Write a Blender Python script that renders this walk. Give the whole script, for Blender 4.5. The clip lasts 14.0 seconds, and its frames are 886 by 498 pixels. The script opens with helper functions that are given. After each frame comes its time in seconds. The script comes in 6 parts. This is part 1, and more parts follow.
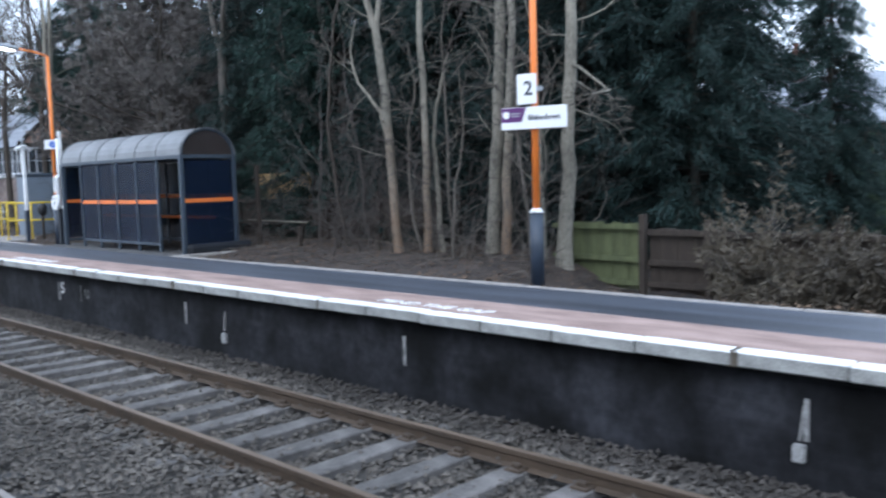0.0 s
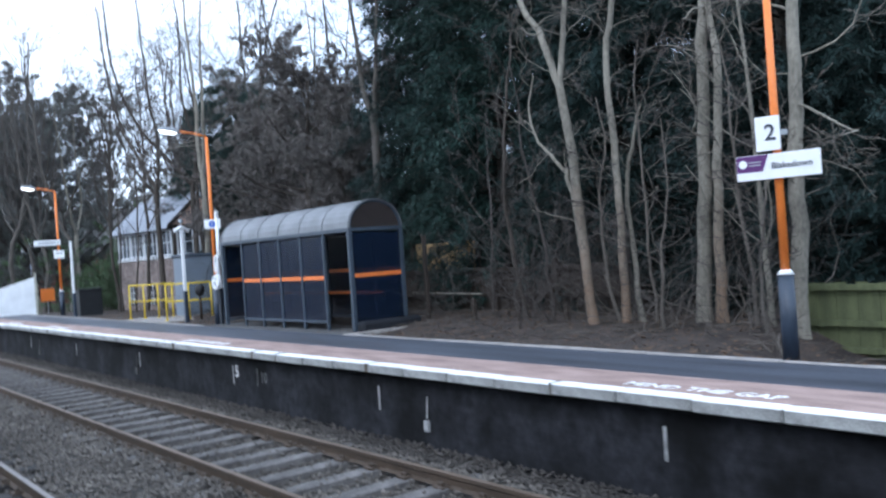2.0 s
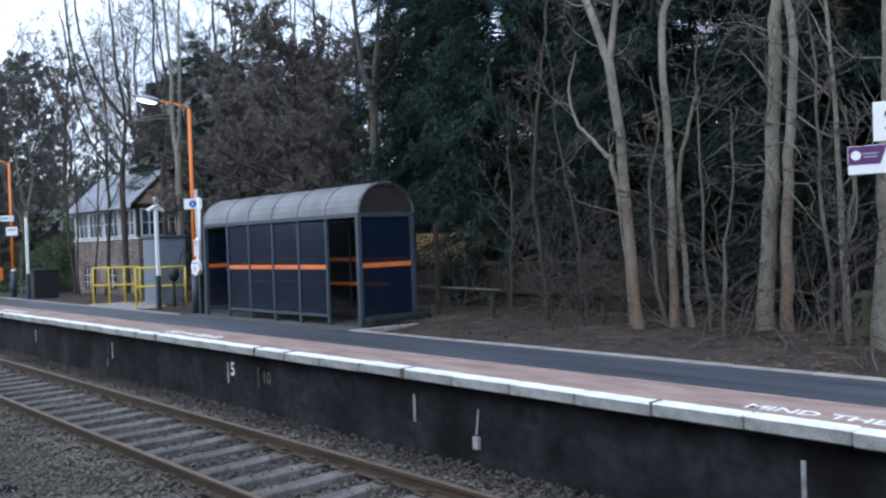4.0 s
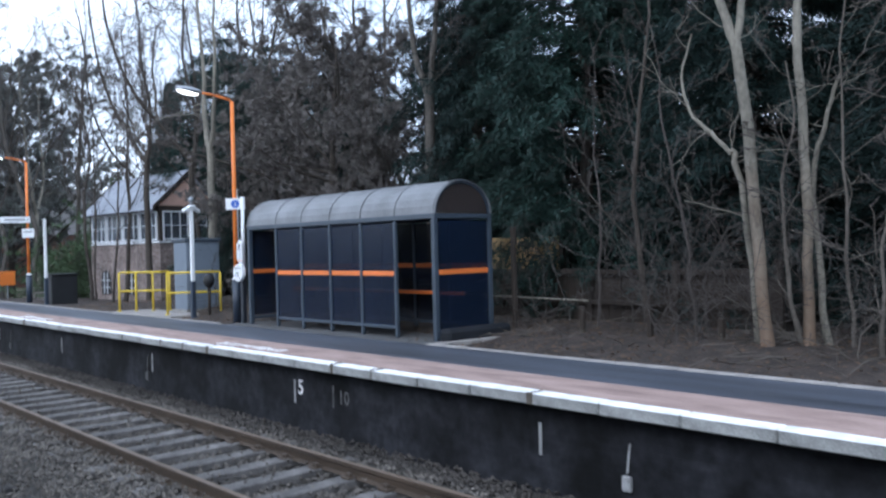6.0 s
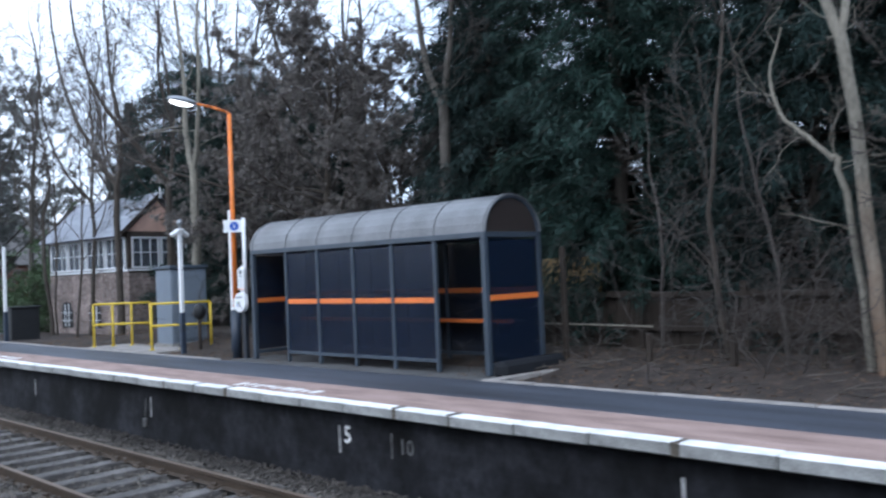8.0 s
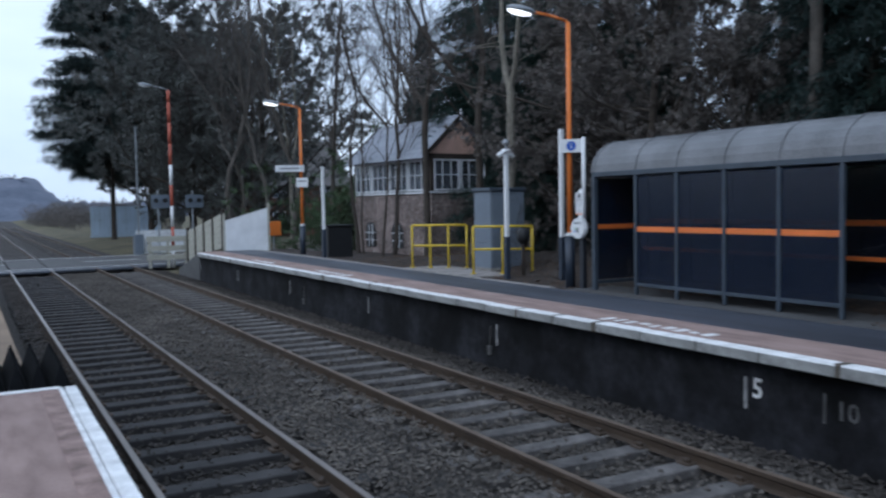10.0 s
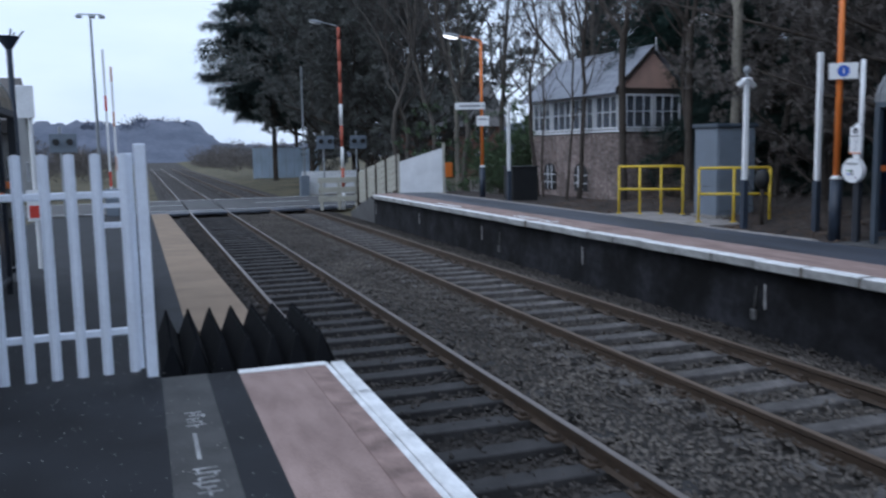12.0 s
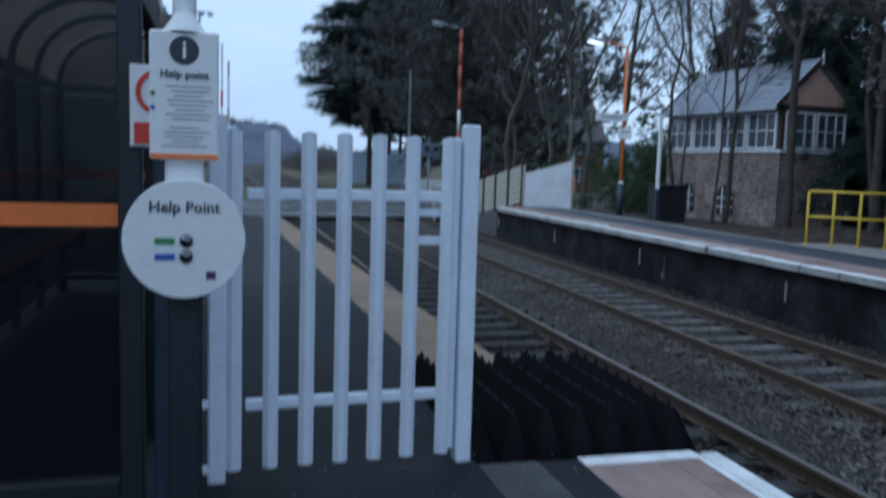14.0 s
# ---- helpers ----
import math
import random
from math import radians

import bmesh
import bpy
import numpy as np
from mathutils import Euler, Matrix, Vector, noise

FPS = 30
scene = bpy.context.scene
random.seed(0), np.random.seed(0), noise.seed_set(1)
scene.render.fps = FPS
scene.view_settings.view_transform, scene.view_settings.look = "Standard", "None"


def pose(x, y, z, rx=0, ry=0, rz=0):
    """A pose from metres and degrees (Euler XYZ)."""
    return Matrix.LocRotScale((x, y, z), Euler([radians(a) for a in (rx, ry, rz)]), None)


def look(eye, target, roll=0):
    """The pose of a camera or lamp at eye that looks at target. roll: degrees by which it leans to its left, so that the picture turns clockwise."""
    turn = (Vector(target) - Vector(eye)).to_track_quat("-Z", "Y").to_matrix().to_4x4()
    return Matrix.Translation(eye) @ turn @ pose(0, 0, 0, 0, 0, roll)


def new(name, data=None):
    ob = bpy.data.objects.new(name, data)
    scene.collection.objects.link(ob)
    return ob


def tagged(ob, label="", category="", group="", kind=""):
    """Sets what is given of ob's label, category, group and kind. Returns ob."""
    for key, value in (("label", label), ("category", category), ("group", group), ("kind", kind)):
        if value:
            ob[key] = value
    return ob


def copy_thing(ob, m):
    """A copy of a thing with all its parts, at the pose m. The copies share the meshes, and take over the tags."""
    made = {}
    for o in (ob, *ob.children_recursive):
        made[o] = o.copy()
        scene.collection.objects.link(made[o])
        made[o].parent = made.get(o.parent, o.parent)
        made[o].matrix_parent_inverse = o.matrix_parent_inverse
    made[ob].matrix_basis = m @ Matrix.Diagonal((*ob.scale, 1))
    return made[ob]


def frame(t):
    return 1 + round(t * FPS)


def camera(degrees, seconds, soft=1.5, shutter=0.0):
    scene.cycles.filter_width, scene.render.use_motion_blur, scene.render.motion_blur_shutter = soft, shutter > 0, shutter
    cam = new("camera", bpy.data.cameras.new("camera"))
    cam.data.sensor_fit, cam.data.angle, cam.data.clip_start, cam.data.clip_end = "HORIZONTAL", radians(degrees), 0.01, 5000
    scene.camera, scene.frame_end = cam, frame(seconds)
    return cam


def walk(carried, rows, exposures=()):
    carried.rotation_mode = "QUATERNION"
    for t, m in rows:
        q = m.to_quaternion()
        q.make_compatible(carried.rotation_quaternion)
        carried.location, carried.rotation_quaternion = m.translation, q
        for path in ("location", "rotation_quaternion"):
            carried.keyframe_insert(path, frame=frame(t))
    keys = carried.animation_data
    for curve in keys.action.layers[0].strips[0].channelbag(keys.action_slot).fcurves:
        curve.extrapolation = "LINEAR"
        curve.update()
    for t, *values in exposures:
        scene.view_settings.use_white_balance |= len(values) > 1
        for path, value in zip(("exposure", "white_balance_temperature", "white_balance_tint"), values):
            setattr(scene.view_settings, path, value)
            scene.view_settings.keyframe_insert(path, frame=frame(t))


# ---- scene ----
cam = camera(55.2, 14.0, soft=2.3, shutter=0.5)
PATH = [
    (0, (0.657, 1.918, 1.439), (2.097, 3.296, 1.273), -1.6),
    (0.5, (0.564, 2.345, 1.469), (1.922, 3.802, 1.292), -2.9),
    (1, (0.581, 2.888, 1.481), (1.869, 4.414, 1.382), -2.1),
    (1.5, (0.536, 3.321, 1.5), (1.81, 4.862, 1.471), -2.1),
    (2, (0.518, 3.784, 1.505), (1.777, 5.338, 1.508), -4.0),
    (2.2, (0.521, 3.982, 1.508), (1.779, 5.536, 1.539), -5.5),
    (4.3, (0.519, 6.029, 1.56), (1.878, 7.496, 1.528), -1.4),
    (4.5, (0.511, 6.21, 1.536), (1.829, 7.715, 1.524), 0.4),
    (5, (0.543, 6.761, 1.524), (1.867, 8.257, 1.439), 0.0),
    (5.5, (0.495, 7.261, 1.529), (1.892, 8.69, 1.434), 1.9),
    (6, (0.504, 7.846, 1.521), (1.855, 9.32, 1.518), -1.5),
    (6.5, (0.483, 8.347, 1.54), (1.923, 9.734, 1.617), -1.1),
    (7, (0.518, 8.912, 1.5), (2.007, 10.241, 1.634), -3.0),
    (7.5, (0.513, 9.497, 1.539), (1.956, 10.878, 1.644), -1.5),
    (8, (0.49, 10.057, 1.547), (1.931, 11.443, 1.598), -2.4),
    (8.5, (0.475, 10.611, 1.592), (1.675, 12.207, 1.694), -2.3),
    (9, (0.298, 11.129, 1.552), (1.449, 12.765, 1.549), -1.9),
    (9.2, (0.256, 11.355, 1.566), (1.376, 13.011, 1.52), -1.8),
    (11.3, (-0.335, 13.53, 1.519), (0.48, 15.349, 1.352), 1.3),
    (11.5, (-0.374, 13.778, 1.53), (0.469, 15.576, 1.299), 0.9),
    (12, (-0.519, 14.368, 1.521), (0.144, 16.241, 1.288), -1.1),
    (12.5, (-0.755, 14.904, 1.498), (-0.107, 16.79, 1.346), 0.5),
    (12.8, (-0.936, 15.276, 1.484), (-0.395, 17.195, 1.333), -0.0),
    (12.9, (-0.976, 15.385, 1.479), (-0.518, 17.329, 1.376), -0.5),
    (13, (-1.045, 15.484, 1.479), (-0.696, 17.451, 1.386), -1.8),
    (13.2, (-1.19, 15.74, 1.47), (-0.937, 17.712, 1.257), 0.2),
    (13.5, (-1.35, 16.096, 1.428), (-1.02, 18.058, 1.226), 0.5),
    (13.8, (-1.589, 16.415, 1.448), (-1.108, 18.337, 1.171), 2.9),
    (14, (-1.637, 16.645, 1.428), (-1.132, 18.569, 1.223), 1.7),
]
EXPOSURES = [(0.0, 1.1, 5850, 9), (1.0, 1.03, 5750, 9), (2.0, 1.05, 5720, 9), (4.5, 0.68, 5900, 10), (5.5, 0.66, 5800, 10), (6.0, 0.92, 5800, 10), (7.0, 0.95, 5880, 10), (8.0, 0.88, 5850, 10), (8.5, 0.5, 5750, 10), (9.0, 0.17, 5700, 9), (11.5, -0.08, 5720, 10), (12.5, 0.0, 5700, 12), (13.0, -0.15, 5480, 11), (13.5, -0.35, 5320, 6), (14.0, -0.34, 5180, 4)]
walk(cam, [(t, look(eye, target, roll)) for t, eye, target, roll in PATH], EXPOSURES)

# ---- world and light: an even overcast winter afternoon ----
SKY_STRENGTH, SUN_STRENGTH = 0.121, 0.5
world = bpy.data.worlds.new("world")
scene.world = world
world.use_nodes = True
wn, wl = world.node_tree.nodes, world.node_tree.links
sky = wn.new("ShaderNodeTexSky")
sky.sky_type, sky.sun_disc = "NISHITA", False
sky.sun_elevation, sky.sun_rotation = radians(32), radians(-60)
sky.dust_density, sky.air_density, sky.ozone_density = 2.0, 1.0, 1.0
cloud_noise = wn.new("ShaderNodeTexNoise")
cloud_noise.inputs["Scale"].default_value, cloud_noise.inputs["Detail"].default_value = 2.2, 5.0
coord = wn.new("ShaderNodeTexCoord")
stretch = wn.new("ShaderNodeMapping")
stretch.inputs["Scale"].default_value = (1, 1, 3.5)
wl.new(coord.outputs["Generated"], stretch.inputs[0])
wl.new(stretch.outputs[0], cloud_noise.inputs["Vector"])
cloud_ramp = wn.new("ShaderNodeValToRGB")
cloud_ramp.color_ramp.elements[0].position, cloud_ramp.color_ramp.elements[0].color = 0.3, (6.2, 7.3, 8.9, 1)
cloud_ramp.color_ramp.elements[1].position, cloud_ramp.color_ramp.elements[1].color = 0.7, (8.8, 9.6, 10.6, 1)
wl.new(cloud_noise.outputs["Fac"], cloud_ramp.inputs[0])
cloud_mix = wn.new("ShaderNodeMixRGB")
cloud_mix.inputs[0].default_value = 0.85
wl.new(sky.outputs[0], cloud_mix.inputs[1])
wl.new(cloud_ramp.outputs[0], cloud_mix.inputs[2])
wn["Background"].inputs["Strength"].default_value = SKY_STRENGTH
wl.new(cloud_mix.outputs[0], wn["Background"].inputs["Color"])
sun = new("sun", bpy.data.lights.new("sun", "SUN"))
sun.data.energy, sun.data.angle, sun.data.color = SUN_STRENGTH, radians(25), (1.0, 0.96, 0.9)
sun.matrix_world = look((-30, -15, 28), (0, 0, 0))


# ---- materials ----
def material(name, color, rough=0.7, metal=0.0, vary=0.25, scale=3.0, fine=40.0, bump=0.2, bump_dist=0.01,
             alpha=1.0, tint=None, random_by=0.0, coat=0.0, spec=0.5, stretch_by=(1, 1, 1)):
    """A surface with broad stains, fine grain and relief."""
    m = bpy.data.materials.new(name)
    m.use_nodes = True
    n, l = m.node_tree.nodes, m.node_tree.links
    b = n["Principled BSDF"]
    b.inputs["Roughness"].default_value, b.inputs["Metallic"].default_value = rough, metal
    b.inputs["Specular IOR Level"].default_value = spec
    b.inputs["Coat Weight"].default_value = coat
    b.inputs["Alpha"].default_value = alpha
    tc = n.new("ShaderNodeTexCoord")
    mp = n.new("ShaderNodeMapping")
    mp.inputs["Scale"].default_value = stretch_by
    l.new(tc.outputs["Object"], mp.inputs[0])
    big, small = n.new("ShaderNodeTexNoise"), n.new("ShaderNodeTexNoise")
    for tex, sc, de in ((big, scale, 6.0), (small, fine, 3.0)):
        tex.inputs["Scale"].default_value, tex.inputs["Detail"].default_value = sc, de
        l.new(mp.outputs[0], tex.inputs["Vector"])
    mixv = n.new("ShaderNodeMath")
    mixv.operation = "MULTIPLY_ADD"
    mixv.inputs[1].default_value = 0.4
    l.new(small.outputs["Fac"], mixv.inputs[0])
    half = n.new("ShaderNodeMath")
    half.operation = "MULTIPLY"
    half.inputs[1].default_value = 0.6
    l.new(big.outputs["Fac"], half.inputs[0])
    l.new(half.outputs[0], mixv.inputs[2])
    ramp = n.new("ShaderNodeValToRGB")
    dark = tuple(c * (1 - vary) for c in color)
    light = tuple(min(1.0, c * (1 + vary)) for c in (tint or color))
    ramp.color_ramp.elements[0].position, ramp.color_ramp.elements[0].color = 0.32, (*dark, 1)
    ramp.color_ramp.elements[1].position, ramp.color_ramp.elements[1].color = 0.68, (*light, 1)
    l.new(mixv.outputs[0], ramp.inputs[0])
    out = ramp.outputs[0]
    if random_by:
        info = n.new("ShaderNodeObjectInfo")
        geo = n.new("ShaderNodeNewGeometry")
        add = n.new("ShaderNodeMath")
        add.operation = "ADD"
        l.new(info.outputs["Random"], add.inputs[0])
        l.new(geo.outputs["Random Per Island"], add.inputs[1])
        rng = n.new("ShaderNodeMapRange")
        rng.inputs[1].default_value, rng.inputs[2].default_value = 0.0, 2.0
        rng.inputs[3].default_value, rng.inputs[4].default_value = 1 - random_by, 1 + random_by
        l.new(add.outputs[0], rng.inputs[0])
        hsv = n.new("ShaderNodeHueSaturation")
        l.new(rng.outputs[0], hsv.inputs["Value"])
        l.new(out, hsv.inputs["Color"])
        out = hsv.outputs[0]
    l.new(out, b.inputs["Base Color"])
    if bump:
        bp = n.new("ShaderNodeBump")
        bp.inputs["Strength"].default_value, bp.inputs["Distance"].default_value = bump, bump_dist
        l.new(mixv.outputs[0], bp.inputs["Height"])
        l.new(bp.outputs[0], b.inputs["Normal"])
    return m


def stain_low(m, color, full, none):
    """Orange algae on bark, thick up to one height and gone at another, with a ragged edge."""
    n, l = m.node_tree.nodes, m.node_tree.links
    b = n["Principled BSDF"]
    was = b.inputs["Base Color"].links[0].from_socket
    tc, sep, no = n.new("ShaderNodeTexCoord"), n.new("ShaderNodeSeparateXYZ"), n.new("ShaderNodeTexNoise")
    no.inputs["Scale"].default_value, no.inputs["Detail"].default_value = 2.2, 5
    l.new(tc.outputs["Object"], sep.inputs[0])
    l.new(tc.outputs["Object"], no.inputs["Vector"])
    add = n.new("ShaderNodeMath")
    add.operation = "MULTIPLY_ADD"
    add.inputs[1].default_value = 3.5
    l.new(no.outputs["Fac"], add.inputs[0])
    l.new(sep.outputs["Z"], add.inputs[2])
    rng = n.new("ShaderNodeMapRange")
    rng.inputs[1].default_value, rng.inputs[2].default_value = full + 1.6, none + 1.6
    rng.inputs[3].default_value, rng.inputs[4].default_value = 0.85, 0.0
    l.new(add.outputs[0], rng.inputs[0])
    mix = n.new("ShaderNodeMixRGB")
    mix.inputs[2].default_value = (*color, 1)
    l.new(rng.outputs[0], mix.inputs[0])
    l.new(was, mix.inputs[1])
    l.new(mix.outputs[0], b.inputs["Base Color"])


def brick_material(name, a, b_, mortar, scale=4.0, rough=0.9, stain=0.6, bright=1.3):
    m = bpy.data.materials.new(name)
    m.use_nodes = True
    n, l = m.node_tree.nodes, m.node_tree.links
    b = n["Principled BSDF"]
    b.inputs["Roughness"].default_value = rough
    tc = n.new("ShaderNodeTexCoord")
    sep, comb, add = n.new("ShaderNodeSeparateXYZ"), n.new("ShaderNodeCombineXYZ"), n.new("ShaderNodeMath")
    l.new(tc.outputs["Object"], sep.inputs[0])
    l.new(sep.outputs["X"], add.inputs[0])
    l.new(sep.outputs["Y"], add.inputs[1])
    l.new(add.outputs[0], comb.inputs["X"])
    l.new(sep.outputs["Z"], comb.inputs["Y"])
    br = n.new("ShaderNodeTexBrick")
    br.inputs["Scale"].default_value = scale
    br.inputs["Color1"].default_value, br.inputs["Color2"].default_value = (*a, 1), (*b_, 1)
    br.inputs["Mortar"].default_value = (*mortar, 1)
    br.inputs["Mortar Size"].default_value = 0.02
    br.inputs["Brick Width"].default_value, br.inputs["Row Height"].default_value = 0.9, 0.3
    l.new(comb.outputs[0], br.inputs["Vector"])
    no = n.new("ShaderNodeTexNoise")
    no.inputs["Scale"].default_value, no.inputs["Detail"].default_value = 1.2, 6
    l.new(tc.outputs["Object"], no.inputs["Vector"])
    rng = n.new("ShaderNodeMapRange")
    rng.inputs[1].default_value, rng.inputs[2].default_value = 0.35, 0.7
    rng.inputs[3].default_value, rng.inputs[4].default_value = 1 - stain, bright
    l.new(no.outputs["Fac"], rng.inputs[0])
    hsv = n.new("ShaderNodeHueSaturation")
    fine = n.new("ShaderNodeTexNoise")
    fine.inputs["Scale"].default_value, fine.inputs["Detail"].default_value = 7.5, 8
    l.new(tc.outputs["Object"], fine.inputs["Vector"])
    grain, both = n.new("ShaderNodeMapRange"), n.new("ShaderNodeMath")
    grain.inputs[1].default_value, grain.inputs[2].default_value = 0.3, 0.7
    grain.inputs[3].default_value, grain.inputs[4].default_value = 0.55, 1.45
    both.operation = "MULTIPLY"
    l.new(fine.outputs["Fac"], grain.inputs[0])
    l.new(rng.outputs[0], both.inputs[0])
    l.new(grain.outputs[0], both.inputs[1])
    l.new(both.outputs[0], hsv.inputs["Value"])
    l.new(br.outputs["Color"], hsv.inputs["Color"])
    l.new(hsv.outputs[0], b.inputs["Base Color"])
    bp = n.new("ShaderNodeBump")
    bp.inputs["Strength"].default_value, bp.inputs["Distance"].default_value = 0.5, 0.008
    l.new(br.outputs["Fac"], bp.inputs["Height"])
    bp.invert = True
    l.new(bp.outputs[0], b.inputs["Normal"])
    return m


def leaf_material(name, color, vary=0.5, rough=0.65):
    m = material(name, color, rough, vary=0.35, scale=0.6, fine=6, bump=0, random_by=vary, spec=0.3)
    b = m.node_tree.nodes["Principled BSDF"]
    b.inputs["Transmission Weight"].default_value = 0.0
    return m


ASPHALT = material("asphalt", (0.056, 0.063, 0.08), 0.5, vary=0.7, scale=1.6, fine=150, bump=0.5, bump_dist=0.004, stretch_by=(1.6, 0.16, 1))
ASPHALT_DAMP = material("damp_asphalt", (0.0135, 0.015, 0.0185), 0.75, spec=0.25, vary=0.65, scale=1.6, fine=120, bump=0.6, bump_dist=0.005)
ASPHALT_OLD = material("old_asphalt", (0.085, 0.085, 0.085), 0.8, vary=0.35, scale=1.6, fine=140, bump=0.5, bump_dist=0.004)
STRIP_GREY = material("dirty_concrete_strip", (0.048, 0.048, 0.047), 0.75, vary=0.5, scale=3.5, fine=120, bump=0.4, bump_dist=0.004)
RED_SURFACE = material("red_brown_surfacing", (0.26, 0.17, 0.148), 0.85, vary=0.36, tint=(0.31, 0.222, 0.195), scale=3.4, fine=110, bump=0.4, bump_dist=0.004, stretch_by=(1.4, 0.35, 1))
RED_WORN = material("worn_red_surfacing", (0.235, 0.153, 0.133), 0.88, vary=0.5, tint=(0.28, 0.195, 0.17), scale=5, fine=120, bump=0.5, bump_dist=0.005)
TAN_SURFACE = material("tan_surfacing", (0.25, 0.18, 0.12), 0.85, vary=0.25, scale=1.5, fine=90, bump=0.4, bump_dist=0.004)
WHITE_LINE = material("worn_white_paint", (0.8, 0.8, 0.79), 0.7, vary=0.34, scale=5.5, fine=70, tint=(0.86, 0.86, 0.86), bump=0.4, bump_dist=0.005, random_by=0.1)
STRIPE = material("faded_white_stripe", (0.3, 0.3, 0.3), 0.85, vary=0.6, scale=7, fine=60, bump=0.2)
STRIPE_DIM = material("nearly_lost_paint", (0.09, 0.09, 0.09), 0.9, vary=0.7, scale=7, fine=60, bump=0.2)
WHITE_DIRTY = material("dirty_white_edge", (0.3, 0.3, 0.29), 0.8, vary=0.5, scale=5, fine=50, bump=0.3, random_by=0.2)
JOINT_STAIN = material("dark_stained_joint", (0.1, 0.085, 0.068), 0.9, vary=0.5, scale=6, fine=50, bump=0.3, random_by=0.4)
CONCRETE = material("concrete", (0.24, 0.23, 0.215), 0.9, vary=0.35, scale=2.5, fine=60, bump=0.4)
KERB = material("pale_kerb_concrete", (0.27, 0.25, 0.235), 0.9, vary=0.4, scale=3, fine=70, bump=0.4, random_by=0.15)
SLEEPER = material("weathered_sleeper", (0.1, 0.092, 0.088), 0.9, vary=0.6, scale=4, fine=50, bump=0.5, random_by=0.35)
SLEEPER_TOP = material("dark_sleeper", (0.034, 0.032, 0.032), 0.9, vary=0.45, scale=4, fine=50, bump=0.5, random_by=0.3)
BALLAST = material("ballast_bed", (0.043, 0.038, 0.034), 0.95, vary=0.6, scale=9, fine=45, bump=1.0, bump_dist=0.05)
STONE = material("ballast_stone", (0.11, 0.097, 0.085), 0.9, vary=0.5, scale=0.7, fine=30, bump=0.3, random_by=0.75)
STONE_DARK = material("dark_ballast_stone", (0.056, 0.049, 0.044), 0.9, vary=0.5, scale=0.7, fine=30, bump=0.3, random_by=0.75)
RUST = material("rusty_rail", (0.055, 0.037, 0.024), 0.8, vary=0.45, scale=6, fine=60, bump=0.4, stretch_by=(1, 0.2, 1))
RAIL_BRIGHT = material("bright_rail_head", (0.26, 0.23, 0.21), 0.4, metal=0.8, vary=0.2, scale=5, fine=60, bump=0.1, stretch_by=(1, 0.1, 1))
RAIL_TOP = material("rail_head", (0.13, 0.095, 0.068), 0.6, metal=0.2, vary=0.25, scale=5, fine=60, bump=0.1, stretch_by=(1, 0.1, 1))
WALL_DARK = brick_material("sooty_brick", (0.008, 0.0083, 0.0102), (0.0103, 0.0106, 0.0127), (0.0094, 0.0096, 0.0115), 4.0, stain=0.72, bright=3.1)
WALL_DARK.node_tree.nodes["Principled BSDF"].inputs["Specular IOR Level"].default_value = 0.28
BRICK = brick_material("brown_brick", (0.15, 0.112, 0.1), (0.24, 0.187, 0.17), (0.34, 0.315, 0.3), 4.0, stain=0.35)
BRICK_RED = brick_material("red_brick", (0.13, 0.055, 0.04), (0.17, 0.078, 0.056), (0.17, 0.14, 0.12), 4.0, stain=0.3)
SOIL = material("leaf_litter", (0.022, 0.017, 0.015), 0.97, vary=0.7, scale=2.6, fine=44, bump=1.0, bump_dist=0.06, tint=(0.047, 0.035, 0.029))
GRASS = material("rough_grass", (0.055, 0.062, 0.03), 0.97, vary=0.5, scale=0.5, fine=12, bump=0.8, bump_dist=0.08, tint=(0.11, 0.09, 0.05))
BARK_GREY = material("grey_bark", (0.2, 0.183, 0.15), 0.95, vary=0.55, scale=1.6, fine=22, bump=0.8, bump_dist=0.02, stretch_by=(1, 1, 0.5))
BARK_RUST = material("algae_stained_bark", (0.2, 0.183, 0.15), 0.95, vary=0.5, scale=1.6, fine=22, bump=0.8, bump_dist=0.02, stretch_by=(1, 1, 0.5))
stain_low(BARK_RUST, (0.17, 0.102, 0.064), -0.2, 3.0)
BARK_MID = material("brown_grey_bark", (0.085, 0.075, 0.065), 0.95, vary=0.45, scale=2.5, fine=22, bump=0.8, bump_dist=0.02)
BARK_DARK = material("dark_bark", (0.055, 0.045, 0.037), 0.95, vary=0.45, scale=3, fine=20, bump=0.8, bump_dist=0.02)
TWIG = material("bare_twig", (0.068, 0.058, 0.053), 0.95, vary=0.4, scale=1.2, fine=15, bump=0)
TWIG_PALE = material("pale_twig", (0.115, 0.1, 0.085), 0.95, vary=0.4, scale=1.2, fine=15, bump=0)
CONIFER = leaf_material("conifer_green", (0.0125, 0.032, 0.0255), 0.6)
CONIFER_BLUE = leaf_material("dark_conifer", (0.013, 0.029, 0.026), 0.6)
PINE = leaf_material("pine_green", (0.02, 0.034, 0.032))
BROWN_LEAF = leaf_material("dead_brown_leaf", (0.148, 0.132, 0.122))
# Dull olive leaf, its colour lifted for the haze beyond the crossing.
HAZY_LEAF = leaf_material("hazy_olive_leaf", (0.108, 0.113, 0.106))
SHRUB_GREEN = leaf_material("shrub_green", (0.06, 0.095, 0.045))
BRAMBLE = leaf_material("dry_bramble", (0.08, 0.066, 0.048))
# The blue-grey of distance haze is mixed into this base colour.
HAZE_WOOD = material("haze_tinted_wood", (0.09, 0.115, 0.165), 0.95, vary=0.3, scale=0.12, fine=0.9, tint=(0.11, 0.12, 0.16), bump=0)
